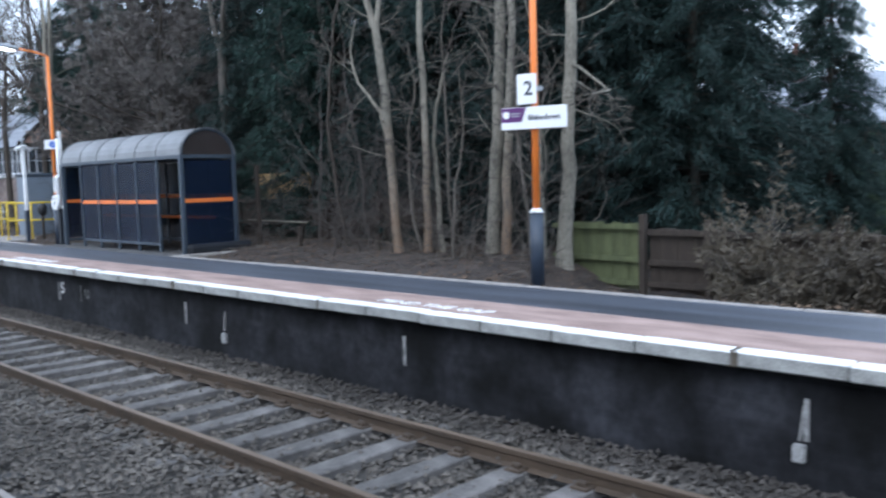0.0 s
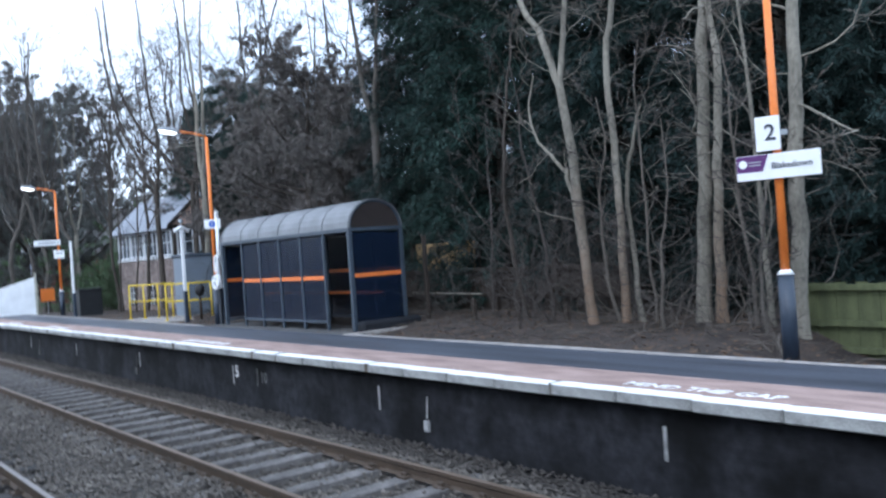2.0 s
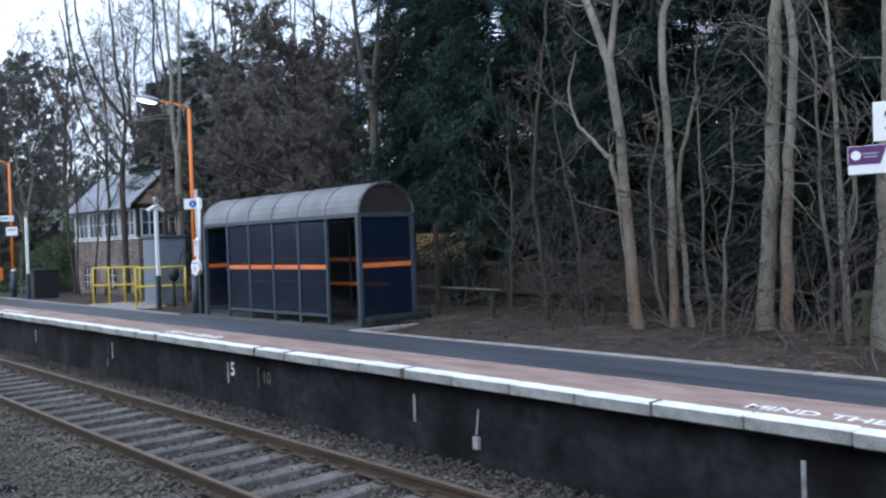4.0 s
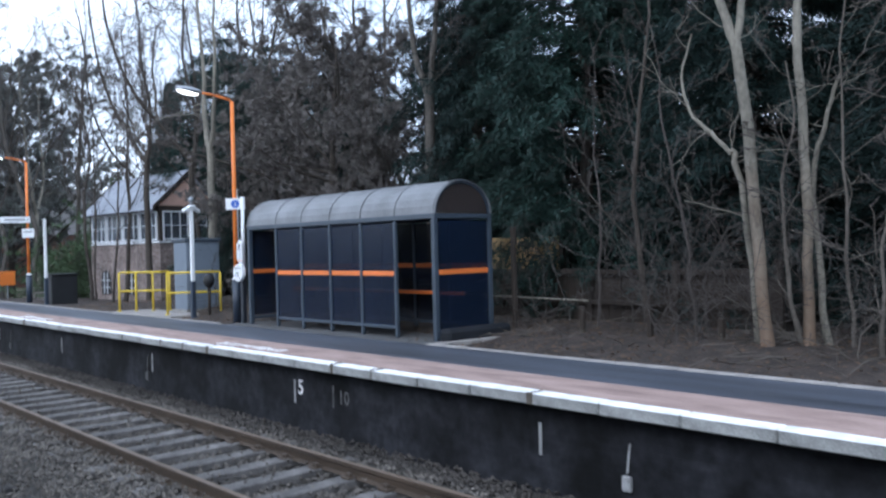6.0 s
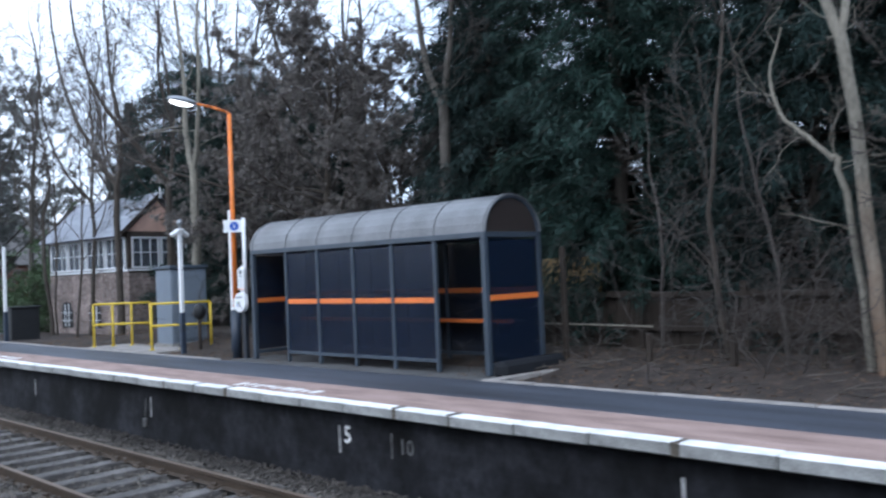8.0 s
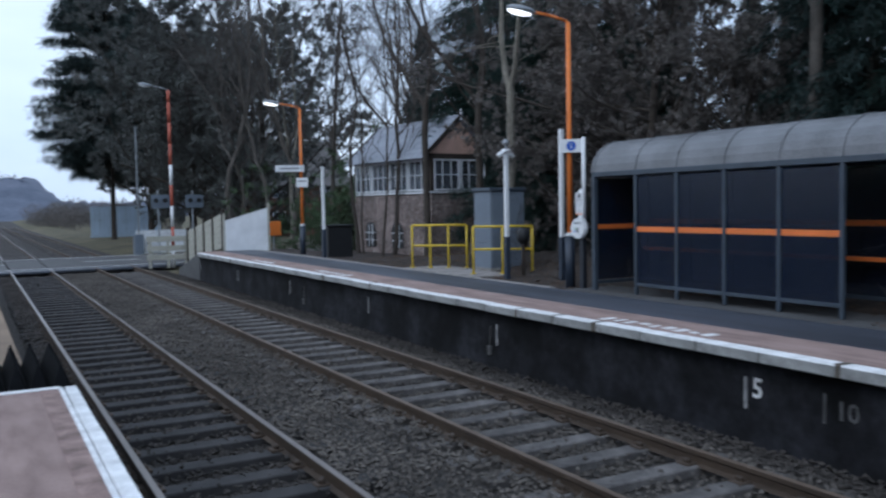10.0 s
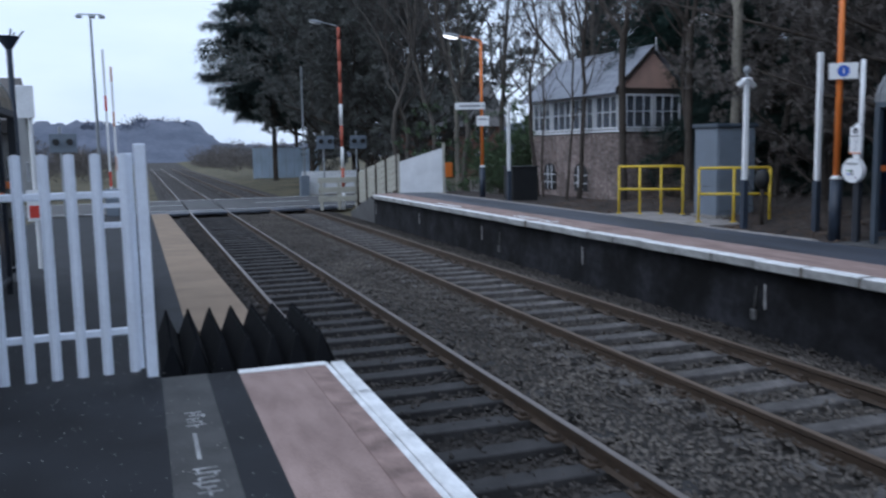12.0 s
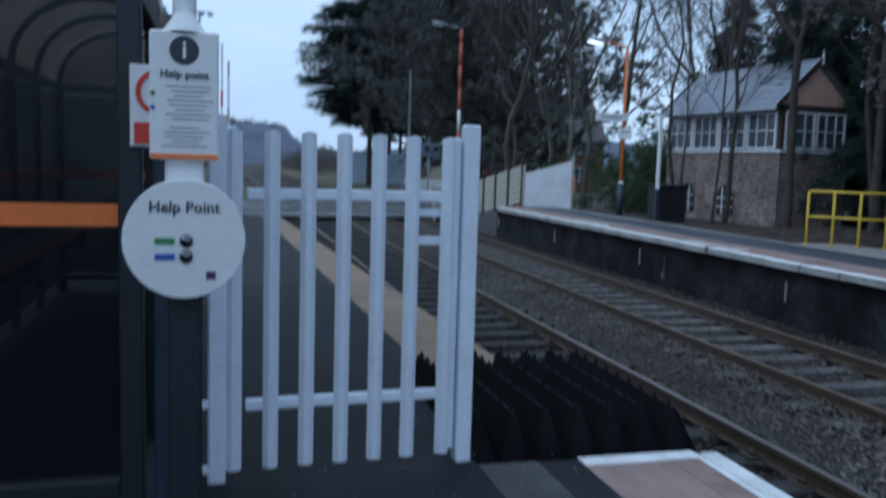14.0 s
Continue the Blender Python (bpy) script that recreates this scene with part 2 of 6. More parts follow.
ORANGE = material("orange_paint", (0.78, 0.21, 0.035), 0.45, vary=0.12, scale=2, fine=40, bump=0.05)
ORANGE_BAND = material("orange_band", (0.75, 0.19, 0.04), 0.5, vary=0.15, scale=3, fine=40, bump=0.05)
# Darker copy of the blue-grey paint, with the near platform's shade in its colour.
SHADED_PAINT = material("shaded_post_paint", (0.014, 0.018, 0.026), 0.5, vary=0.3, scale=3, fine=40, bump=0.08)
NAVY = material("blue_grey_paint", (0.028, 0.04, 0.062), 0.45, vary=0.25, scale=3, fine=40, bump=0.08)
FRAME_GREY = material("shelter_frame_paint", (0.045, 0.06, 0.08), 0.45, vary=0.25, scale=3, fine=40, bump=0.05)
ROOF_GREY = material("grey_roof_sheet", (0.145, 0.15, 0.16), 0.38, vary=0.35, scale=1.8, fine=34, bump=0.12)
YELLOW = material("yellow_paint", (0.62, 0.44, 0.03), 0.45, vary=0.2, scale=3, fine=40, bump=0.05)
WHITE = material("white_enamel", (0.78, 0.79, 0.8), 0.4, vary=0.06, scale=3, fine=30, bump=0.03)
GATE_WHITE = material("pale_galvanised_paint", (0.74, 0.79, 0.88), 0.45, vary=0.1, scale=3, fine=40, bump=0.05)
WHITE_BOARD = material("white_boarding", (0.76, 0.78, 0.8), 0.6, vary=0.15, scale=2, fine=30, bump=0.1)
OLD_WOOD = material("weathered_cream_timber", (0.4, 0.39, 0.33), 0.85, vary=0.3, scale=2, fine=25, bump=0.3, stretch_by=(1, 1, 6))
FENCE_BROWN = material("brown_fence_timber", (0.036, 0.027, 0.021), 0.9, vary=0.4, scale=2, fine=25, bump=0.3, stretch_by=(6, 6, 1))
FENCE_TAN = material("tan_fence_timber", (0.32, 0.21, 0.1), 0.9, vary=0.3, scale=2, fine=25, bump=0.3)
FENCE_GREEN = material("algae_green_timber", (0.085, 0.097, 0.045), 0.9, vary=0.4, scale=1.2, fine=25, bump=0.3, stretch_by=(6, 6, 1))
CABINET_GREY = material("grey_cabinet_paint", (0.15, 0.18, 0.22), 0.55, vary=0.15, scale=2, fine=40, bump=0.05)
BLACK = material("black_plastic", (0.012, 0.013, 0.015), 0.6, vary=0.3, scale=4, fine=40, bump=0.2)
RUBBER = material("black_rubber", (0.008, 0.0085, 0.01), 0.9, spec=0.12, vary=0.4, scale=4, fine=60, bump=0.3)
SLATE = material("grey_slate", (0.27, 0.29, 0.335), 0.55, vary=0.25, scale=3, fine=30, bump=0.2, random_by=0.2)
ROOF_BROWN = material("brown_grey_roof_tile", (0.13, 0.12, 0.115), 0.85, vary=0.35, scale=3, fine=30, bump=0.3)
RENDER_PALE = material("pale_render", (0.5, 0.5, 0.5), 0.85, vary=0.15, scale=1, fine=30, bump=0.1)
SALMON = material("salmon_boarding", (0.62, 0.4, 0.32), 0.8, vary=0.2, scale=2, fine=25, bump=0.2)
WINDOW_WHITE = material("white_window_paint", (0.7, 0.72, 0.75), 0.5, vary=0.08, bump=0.03)
STEEL = material("galvanised_steel", (0.3, 0.32, 0.34), 0.5, metal=0.4, vary=0.15, bump=0.05)
BLUE_STEEL = material("blue_steel_sheet", (0.42, 0.52, 0.63), 0.55, vary=0.2, scale=1, fine=20, bump=0.1)
RED = material("red_paint", (0.55, 0.05, 0.035), 0.5, vary=0.12, bump=0.03)
FADED_RED = material("faded_red_paint", (0.42, 0.1, 0.06), 0.6, vary=0.25, scale=2, fine=30, bump=0.05)
BUTTON = material("dark_polished_steel", (0.14, 0.14, 0.15), 0.22, metal=1.0, vary=0.2, bump=0)
PURPLE = material("purple_sign_print", (0.085, 0.018, 0.12), 0.45, vary=0.08, bump=0)
INK = material("dark_print", (0.03, 0.035, 0.05), 0.5, vary=0.1, bump=0)
GREY_INK = material("grey_print", (0.3, 0.31, 0.34), 0.6, vary=0.1, bump=0)
GREEN_INK = material("green_print", (0.06, 0.24, 0.08), 0.5, vary=0.1, bump=0)
BLUE_INK = material("blue_print", (0.03, 0.1, 0.45), 0.5, vary=0.1, bump=0)
GRIT = material("pale_grit", (0.3, 0.29, 0.27), 0.9, vary=0.4, bump=0, random_by=0.6)
LITTER = material("dead_leaf_litter", (0.12, 0.075, 0.045), 0.9, vary=0.3, bump=0, random_by=0.5)


def glass_material(name, tint, alpha, rough=0.08):
    m = bpy.data.materials.new(name)
    m.use_nodes = True
    n, l = m.node_tree.nodes, m.node_tree.links
    b = n["Principled BSDF"]
    b.inputs["Base Color"].default_value, b.inputs["Roughness"].default_value = (*tint, 1), rough
    b.inputs["Alpha"].default_value = alpha
    no = n.new("ShaderNodeTexNoise")
    no.inputs["Scale"].default_value, no.inputs["Detail"].default_value = 3, 5
    rng = n.new("ShaderNodeMapRange")
    rng.inputs[3].default_value, rng.inputs[4].default_value = rough, rough + 0.25
    l.new(no.outputs["Fac"], rng.inputs[0])
    l.new(rng.outputs[0], b.inputs["Roughness"])
    return m


def smoky_sheet(name, color):
    """A dirty plastic sheet that lets part of the daylight through, scattered."""
    m = material(name, color, 0.5, vary=0.3, scale=2.5, fine=30, bump=0.1)
    n, l = m.node_tree.nodes, m.node_tree.links
    b = n["Principled BSDF"]
    tr, mix = n.new("ShaderNodeBsdfTranslucent"), n.new("ShaderNodeMixShader")
    l.new(b.inputs["Base Color"].links[0].from_socket, tr.inputs["Color"])
    mix.inputs[0].default_value = 0.75
    l.new(b.outputs[0], mix.inputs[1])
    l.new(tr.outputs[0], mix.inputs[2])
    l.new(mix.outputs[0], n["Material Output"].inputs["Surface"])
    return m


SMOKY_END = glass_material("smoky_brown_glazing", (0.045, 0.036, 0.034), 0.75, 0.2)
GLASS_TINT = glass_material("tinted_shelter_glazing", (0.008, 0.015, 0.033), 0.7)
GLASS_TINT.node_tree.nodes["Principled BSDF"].inputs["Specular IOR Level"].default_value = 0.32
GLASS_THIN = glass_material("lightly_tinted_glazing", (0.008, 0.01, 0.014), 0.6)
GLASS_THIN.node_tree.nodes["Principled BSDF"].inputs["Specular IOR Level"].default_value = 0.3
GLASS_CLEAR = glass_material("window_glass", (0.1, 0.115, 0.14), 0.7, 0.03)
ROOF_CLEAR = smoky_sheet("smoky_roof_sheet", (0.58, 0.54, 0.48))
LAMP_GLOW = bpy.data.materials.new("lit_lamp_lens")
LAMP_GLOW.use_nodes = True
LAMP_GLOW.node_tree.nodes["Principled BSDF"].inputs["Base Color"].default_value = (0.9, 0.9, 0.9, 1)
LAMP_GLOW.node_tree.nodes["Principled BSDF"].inputs["Emission Color"].default_value = (1, 0.98, 0.94, 1)
LAMP_GLOW.node_tree.nodes["Principled BSDF"].inputs["Emission Strength"].default_value = 2.5


# ---- building helpers ----
def box(bm, cx, cy, cz, sx, sy, sz, rz=0.0, bevel=0.0, m=None):
    """A box about its centre, with its edges eased by bevel."""
    t = (m or Matrix.Identity(4)) @ pose(cx, cy, cz, 0, 0, rz) @ Matrix.Diagonal((sx, sy, sz, 1))
    made = bmesh.ops.create_cube(bm, size=1, matrix=t)
    if bevel:
        edges = list({e for v in made["verts"] for e in v.link_edges})
        bmesh.ops.bevel(bm, geom=edges, offset=bevel, segments=1, affect="EDGES")
    return bm


def rod(bm, a, b, r0, r1=None, sides=10, caps=True):
    a, b = Vector(a), Vector(b)
    d = b - a
    m = Matrix.Translation((a + b) / 2) @ d.to_track_quat("Z", "Y").to_matrix().to_4x4()
    bmesh.ops.create_cone(bm, cap_ends=caps, segments=sides, radius1=r0, radius2=r0 if r1 is None else r1, depth=d.length, matrix=m)
    return bm


def pipe(bm, pts, r, sides=8):
    """A tube of even width through points."""
    for a, b in zip(pts, pts[1:]):
        rod(bm, a, b, r, r, sides)
    for p in pts[1:-1]:
        bmesh.ops.create_icosphere(bm, subdivisions=1, radius=r * 1.02, matrix=Matrix.Translation(p))
    return bm


def prism(bm, outline, y0, y1, m=None):
    """An outline in x and z, drawn out along y."""
    m = m or Matrix.Identity(4)
    a = [bm.verts.new(m @ Vector((x, y0, z))) for x, z in outline]
    b = [bm.verts.new(m @ Vector((x, y1, z))) for x, z in outline]
    bm.faces.new(a)
    bm.faces.new(list(reversed(b)))
    for i in range(len(a)):
        j = (i + 1) % len(a)
        bm.faces.new((a[j], a[i], b[i], b[j]))
    bmesh.ops.recalc_face_normals(bm, faces=bm.faces)
    return bm


def finish(me, mats, smooth=False):
    for mt in (mats if isinstance(mats, (list, tuple)) else [mats]):
        me.materials.append(mt)
    if smooth:
        me.polygons.foreach_set("use_smooth", [True] * len(me.polygons))
    return me


def part(name, bm, mat, parent=None, label="", smooth=False, loc=None):
    """One mesh object, under a thing or under a part."""
    me = bpy.data.meshes.new(name)
    bm.to_mesh(me)
    bm.free()
    ob = new(name, finish(me, mat, smooth))
    ob.parent = parent
    if loc:
        ob.location = loc
    return tagged(ob, label)


def B():
    return bmesh.new()


def thing(name, loc=(0, 0, 0), rz=0.0, label="", category="", group="", kind=""):
    ob = new(name)
    ob.empty_display_size = 0.2
    ob.matrix_basis = pose(*loc, 0, 0, rz)
    return tagged(ob, label, category, group, kind)


def shared(name, me, parent, loc, rz=0.0, rx=0.0, ry=0.0):
    """One piece among many that use the same mesh."""
    ob = new(name, me)
    ob.parent = parent
    ob.matrix_basis = pose(*loc, rx, ry, rz)
    return ob


def mesh_of(bm, name, mat, smooth=False):
    me = bpy.data.meshes.new(name)
    bm.to_mesh(me)
    bm.free()
    return finish(me, mat, smooth)


def lettering(name, text, size, mat, parent, m, depth=0.002):
    """Words in the built-in font, as a thin mesh on a sign; m poses the text, which reads along its x with up along its y."""
    cu = bpy.data.curves.new(name, "FONT")
    cu.body, cu.size, cu.extrude, cu.align_x, cu.align_y = text, size, depth / 2, "CENTER", "CENTER"
    cu.resolution_u, cu.offset = 2, size * 0.018
    tmp = bpy.data.objects.new(name, cu)
    scene.collection.objects.link(tmp)
    me = bpy.data.meshes.new_from_object(tmp.evaluated_get(bpy.context.evaluated_depsgraph_get()))
    bpy.data.objects.remove(tmp)
    me.materials.clear()
    me.materials.append(mat)
    ob = new(name, me)
    ob.parent = parent
    ob.matrix_basis = m
    return ob


# ---- the ground ----
RAIL_Z, BED_Z = -0.87, -1.11
FAR_EDGE, FAR_FACE, NEAR_EDGE = 7.04, 7.27, 0.78
END_Y = 43.6


def step(v, a, b):
    u = min(1.0, max(0.0, (v - a) / (b - a)))
    return u * u * (3 - 2 * u)


def ground_height(x, y):
    bank = -0.05 + 0.14 * step(x, 10.0, 11.6)
    bank -= 0.6 * step(x, 9.6, 11.0) * (1 - step(y, 8.7, 10.6))
    bank -= 0.3 * step(y, 33, 38) * step(x, 10, 12.5)
    bank += (-0.93 - bank) * step(y, 44.0, 47.5)
    right = BED_Z + (bank - BED_Z) * step(x, 7.6, 9.2)
    left = BED_Z + 0.17 * step(-x, 2, 6)
    h = right if x > 4 else left
    h += 0.03 * step(abs(x - 14), 0, 30) * noise.noise((x * 0.3, y * 0.3, 0))
    if x > 9.5 and y < 46:
        h += 0.05 * noise.noise((x * 0.9, y * 0.9, 2))
    far = math.hypot(x, y - 40)
    h += 0.0 if far < 120 else 5.0 * step(far, 120, 420)
    return h


def lines(*spans):
    out = []
    for a, b, d in spans:
        k = max(1, round((b - a) / d))
        out += [a + (b - a) * i / k for i in range(k)]
    return out + [spans[-1][1]]


gx = lines((-900, -120, 130), (-120, -20, 20), (-20, -6, 3.5), (-6, 0.4, 1.6), (0.4, 7.4, 0.5), (7.4, 9.4, 0.4), (9.4, 17, 0.38), (17, 30, 2), (30, 120, 15), (120, 900, 130))
gy = lines((-900, -120, 130), (-120, -10, 22), (-10, 4, 2), (4, 50, 0.5), (50, 80, 3), (80, 160, 16), (160, 1500, 120))
gv = [(x, y, ground_height(x, y)) for y in gy for x in gx]
nx = len(gx)
gf, gm = [], []
for j in range(len(gy) - 1):
    for i in range(nx - 1):
        gf.append((j * nx + i, j * nx + i + 1, (j + 1) * nx + i + 1, (j + 1) * nx + i))
        mx, my = (gx[i] + gx[i + 1]) / 2, (gy[j] + gy[j + 1]) / 2
        gm.append(0 if 0.4 < mx < 7.6 and my > -120 else (1 if mx > 7.6 and my < 47 else 2))
ground_mesh = bpy.data.meshes.new("ground")
ground_mesh.from_pydata(gv, [], gf)
finish(ground_mesh, [BALLAST, SOIL, GRASS], True)
ground_mesh.polygons.foreach_set("material_index", gm)
tagged(new("ground", ground_mesh), "ballast, leaf litter and rough grass ground along the railway", "ground", kind="structure")

# ---- far platform ----
far_platform = thing("platform", (0, 0, 0), 0, "railway platform with sooty brick face and worn white edge", "platform", kind="structure")
Y0 = -12.0
part("face_wall", box(B(), FAR_FACE + 0.15, (Y0 + END_Y) / 2, -0.64, 0.3, END_Y - Y0, 1.04), WALL_DARK, far_platform, "soot-blackened brick platform face")
part("coping_bed", box(B(), FAR_EDGE + 0.38, (Y0 + END_Y) / 2, -0.135, 0.5, END_Y - Y0 - 0.01, 0.09), WALL_DARK, far_platform)
part("red_strip", box(B(), 7.64, (Y0 + END_Y) / 2, -0.06, 0.8, END_Y - Y0, 0.12), RED_SURFACE, far_platform, "pinkish red-brown surfacing strip")
part("asphalt_strip", box(B(), 8.68, (Y0 + END_Y) / 2, -0.063, 1.29, END_Y - Y0, 0.12), ASPHALT, far_platform, "dark blue-grey asphalt walkway")
part("shelter_apron", box(B(), 10.32, 21.1, -0.066, 1.9, 6.8, 0.12), ASPHALT_OLD, far_platform)
ramp_bm = prism(B(), [(END_Y, 0.0), (END_Y + 3.6, -0.84), (END_Y + 3.6, -1.1), (END_Y, -1.1)], -9.3, -FAR_FACE, pose(0, 0, 0, 0, 0, 90))
part("end_ramp", ramp_bm, ASPHALT_OLD, far_platform, "dark ramp at the platform end")

# ---- near platform ----
near_platform = thing("platform", (0, 0, 0), 0, "near railway platform of dark asphalt with white edge", "platform", kind="structure")
N1 = 20.36
part("face_wall", box(B(), NEAR_EDGE - 0.37, (Y0 + N1) / 2, -0.6, 0.3, N1 - Y0 - 0.02, 1.0), WALL_DARK, near_platform)
part("asphalt_deck", box(B(), -4.06, (Y0 + N1 + 6) / 2, -0.1, 7.2, N1 - Y0 + 6, 0.2), ASPHALT_DAMP, near_platform, "dark damp asphalt deck")
part("concrete_strip", box(B(), -0.31, (Y0 + N1) / 2, -0.096, 0.3, N1 - Y0, 0.2), STRIP_GREY, near_platform, "grey concrete trough strip")
part("asphalt_joint", box(B(), -0.055, (Y0 + N1) / 2, -0.1, 0.21, N1 - Y0, 0.2), ASPHALT_DAMP, near_platform)
part("red_strip", box(B(), 0.35, (Y0 + N1) / 2, -0.1, 0.6, N1 - Y0, 0.2), RED_SURFACE, near_platform, "pinkish red-brown surfacing strip")
part("red_strip", box(B(), 0.575, (Y0 + N1) / 2, -0.0965, 0.15, N1 - Y0 - 0.01, 0.2), RED_WORN, near_platform, "worn darker band of the red-brown surfacing")
part("white_end_line", box(B(), 0.36, N1 - 0.05, 0.002, 0.62, 0.1, 0.012), WHITE_LINE, near_platform)
# the lower walkway beyond the gate runs down to the crossing
slope = [(N1 + 1.9, -0.08), (50.5, -0.86), (50.5, -1.15), (N1 + 1.9, -1.15)]
part("lower_walkway", prism(B(), slope, 0.19, 4.2, pose(0, 0, 0, 0, 0, 90)), ASPHALT_DAMP, near_platform, "sloping asphalt walkway beyond the gate")
part("tan_strip", prism(B(), [(y, z + 0.004) for y, z in slope], -0.46, 0.19, pose(0, 0, 0, 0, 0, 90)), TAN_SURFACE, near_platform, "tan surfacing strip sloping to the crossing")

# ---- road over the level crossing ----
road = thing("road", (0, 0, 0), 0, "asphalt road crossing the railway on the level", "road", kind="structure")
part("carriageway", box(B(), 0, 56.5, -0.915, 160, 9.0, 0.09), ASPHALT_OLD, road)
part("crossing_deck", box(B(), 3.7, 51.35, -0.925, 9.0, 1.2, 0.08), ASPHALT, road)
for yy in (52.2, 60.7):
    part("edge_line", box(B(), 0, yy, -0.868, 60, 0.12, 0.006), WHITE_LINE, road)
for k in range(-4, 5):
    part("centre_dash", box(B(), k * 6.0, 56.5, -0.868, 2.6, 0.12, 0.006), WHITE_LINE, road)

# ---- tracks ----
def rail_profile(bm, x, y0, y1):
    z = RAIL_Z
    prism(bm, [(x - 0.035, z - 0.005), (x + 0.035, z - 0.005), (x + 0.036, z - 0.04), (x + 0.012, z - 0.055), (x + 0.012, z - 0.125),
               (x + 0.06, z - 0.15), (x - 0.06, z - 0.15), (x - 0.012, z - 0.125), (x - 0.012, z - 0.055), (x - 0.036, z - 0.04)], y0, y1)
    return bm


sleeper_mesh = mesh_of(box(B(), 0, 0, 0, 2.5, 0.24, 0.1, bevel=0.012), "sleeper", SLEEPER)
sleeper_dark = mesh_of(box(B(), 0, 0, 0, 2.5, 0.25, 0.1, bevel=0.012), "sleeper_dark", SLEEPER_TOP)
chair_bm = box(B(), 0, 0, 0, 0.3, 0.16, 0.03, bevel=0.006)
box(chair_bm, -0.085, 0, 0.03, 0.05, 0.09, 0.05, bevel=0.01)
box(chair_bm, 0.085, 0, 0.03, 0.05, 0.09, 0.05, bevel=0.01)
chair_mesh = mesh_of(chair_bm, "rail_chair", RUST)
rnd = random.Random(4)
TRACKS = ((1.35, 2.855, sleeper_dark), (4.63, 6.135, sleeper_mesh))
for xa, xb, sl in TRACKS:
    track = thing("railway_track", (0, 0, 0), 0, "railway track with rusty rails on grey sleepers in ballast", "railway track", "tracks of the line", "structure")
    for x in (xa, xb):
        rail = part("rail", rail_profile(B(), x, -120, 420), RUST, track, "rusty steel rail")
        part("rail_head", box(B(), x, 150, RAIL_Z - 0.0025, 0.062, 540, 0.005), RAIL_BRIGHT if xa < 2 else RAIL_TOP, rail, "worn rail head")
    y = 3.0
    while y < 49.6:
        shared("sleeper", sl, track, ((xa + xb) / 2 + rnd.uniform(-0.03, 0.03), y + rnd.uniform(-0.03, 0.03), RAIL_Z - 0.195 + rnd.uniform(-0.008, 0.008)), rnd.uniform(-0.8, 0.8))
        if y < 34:
            for x in (xa, xb):
                shared("rail_chair", chair_mesh, track, (x, y, RAIL_Z - 0.138))
        y += 0.66
    far_bm = B()
    y = 62.5
    while y < 200:
        box(far_bm, (xa + xb) / 2, y, RAIL_Z - 0.195, 2.5, 0.24, 0.1)
        y += 0.66
    tagged(part("far_sleepers", far_bm, SLEEPER, track), kind="stuff")

# loose ballast stones
def stones(name, count, area, size, seed, z, mat, label, category):
    rs = np.random.RandomState(seed)
    base = np.array([(1, 0, 0), (-1, 0, 0), (0, 1, 0), (0, -1, 0), (0, 0, 1), (0, 0, -1)], float)
    tri = np.array([(0, 2, 4), (2, 1, 4), (1, 3, 4), (3, 0, 4), (2, 0, 5), (1, 2, 5), (3, 1, 5), (0, 3, 5)])
    xs, ys = rs.uniform(area[0], area[1], count), area[2] + (area[3] - area[2]) * rs.uniform(0, 1, count) ** 1.25
    a = rs.uniform(0, 6.28, count)
    s = rs.uniform(size[0], size[1], count)
    v = base[None] * (s[:, None, None] * rs.uniform(0.55, 1.15, (count, 6, 1)))
    v = v + rs.normal(0, 0.13, v.shape) * s[:, None, None]
    v[:, :, 2] *= 0.9
    c, sn = np.cos(a)[:, None], np.sin(a)[:, None]
    vx, vy = v[:, :, 0] * c - v[:, :, 1] * sn, v[:, :, 0] * sn + v[:, :, 1] * c
    zz = z(xs, ys, rs)
    v = np.stack([vx + xs[:, None], vy + ys[:, None], v[:, :, 2] + zz[:, None]], -1)
    f = tri[None] + 6 * np.arange(count)[:, None, None]
    me = bpy.data.meshes.new(name)
    me.from_pydata(v.reshape(-1, 3).tolist(), [], f.reshape(-1, 3).tolist())
    me.materials.append(mat)
    return tagged(new(name, me), label, category, kind="stuff")


def bed(xs, ys, rs):
    inside = ((np.abs(xs - 2.1) < 0.74) | (np.abs(xs - 5.38) < 0.74))
    return np.where(inside, RAIL_Z - 0.205, RAIL_Z - 0.125 - 0.05 * ((xs > 6.75) | (xs < 0.9))) + rs.uniform(-0.03, 0.015, len(xs)) + np.where(inside & (rs.uniform(0, 1, len(xs)) < 0.08), 0.07, 0.0)


for k, (count, x0, x1, stone) in enumerate(((34000, 0.85, 2.95, STONE_DARK), (60000, 2.95, 6.65, STONE), (11000, 6.65, 7.25, STONE_DARK))):
    stones("ballast", count, (x0, x1, 4.0, 50), (0.014, 0.036), 5 + 20 * k, bed, stone, "loose grey-brown ballast stones round the sleepers", "ballast")

stones("grit", 1300, (-3.6, 0.0, 15.5, 22.0), (0.002, 0.005), 8, lambda xs, ys, rs: np.where(xs > -0.47, 0.006, 0.002) + 0 * xs, GRIT, "pale grit and small stones on the asphalt", "grit")

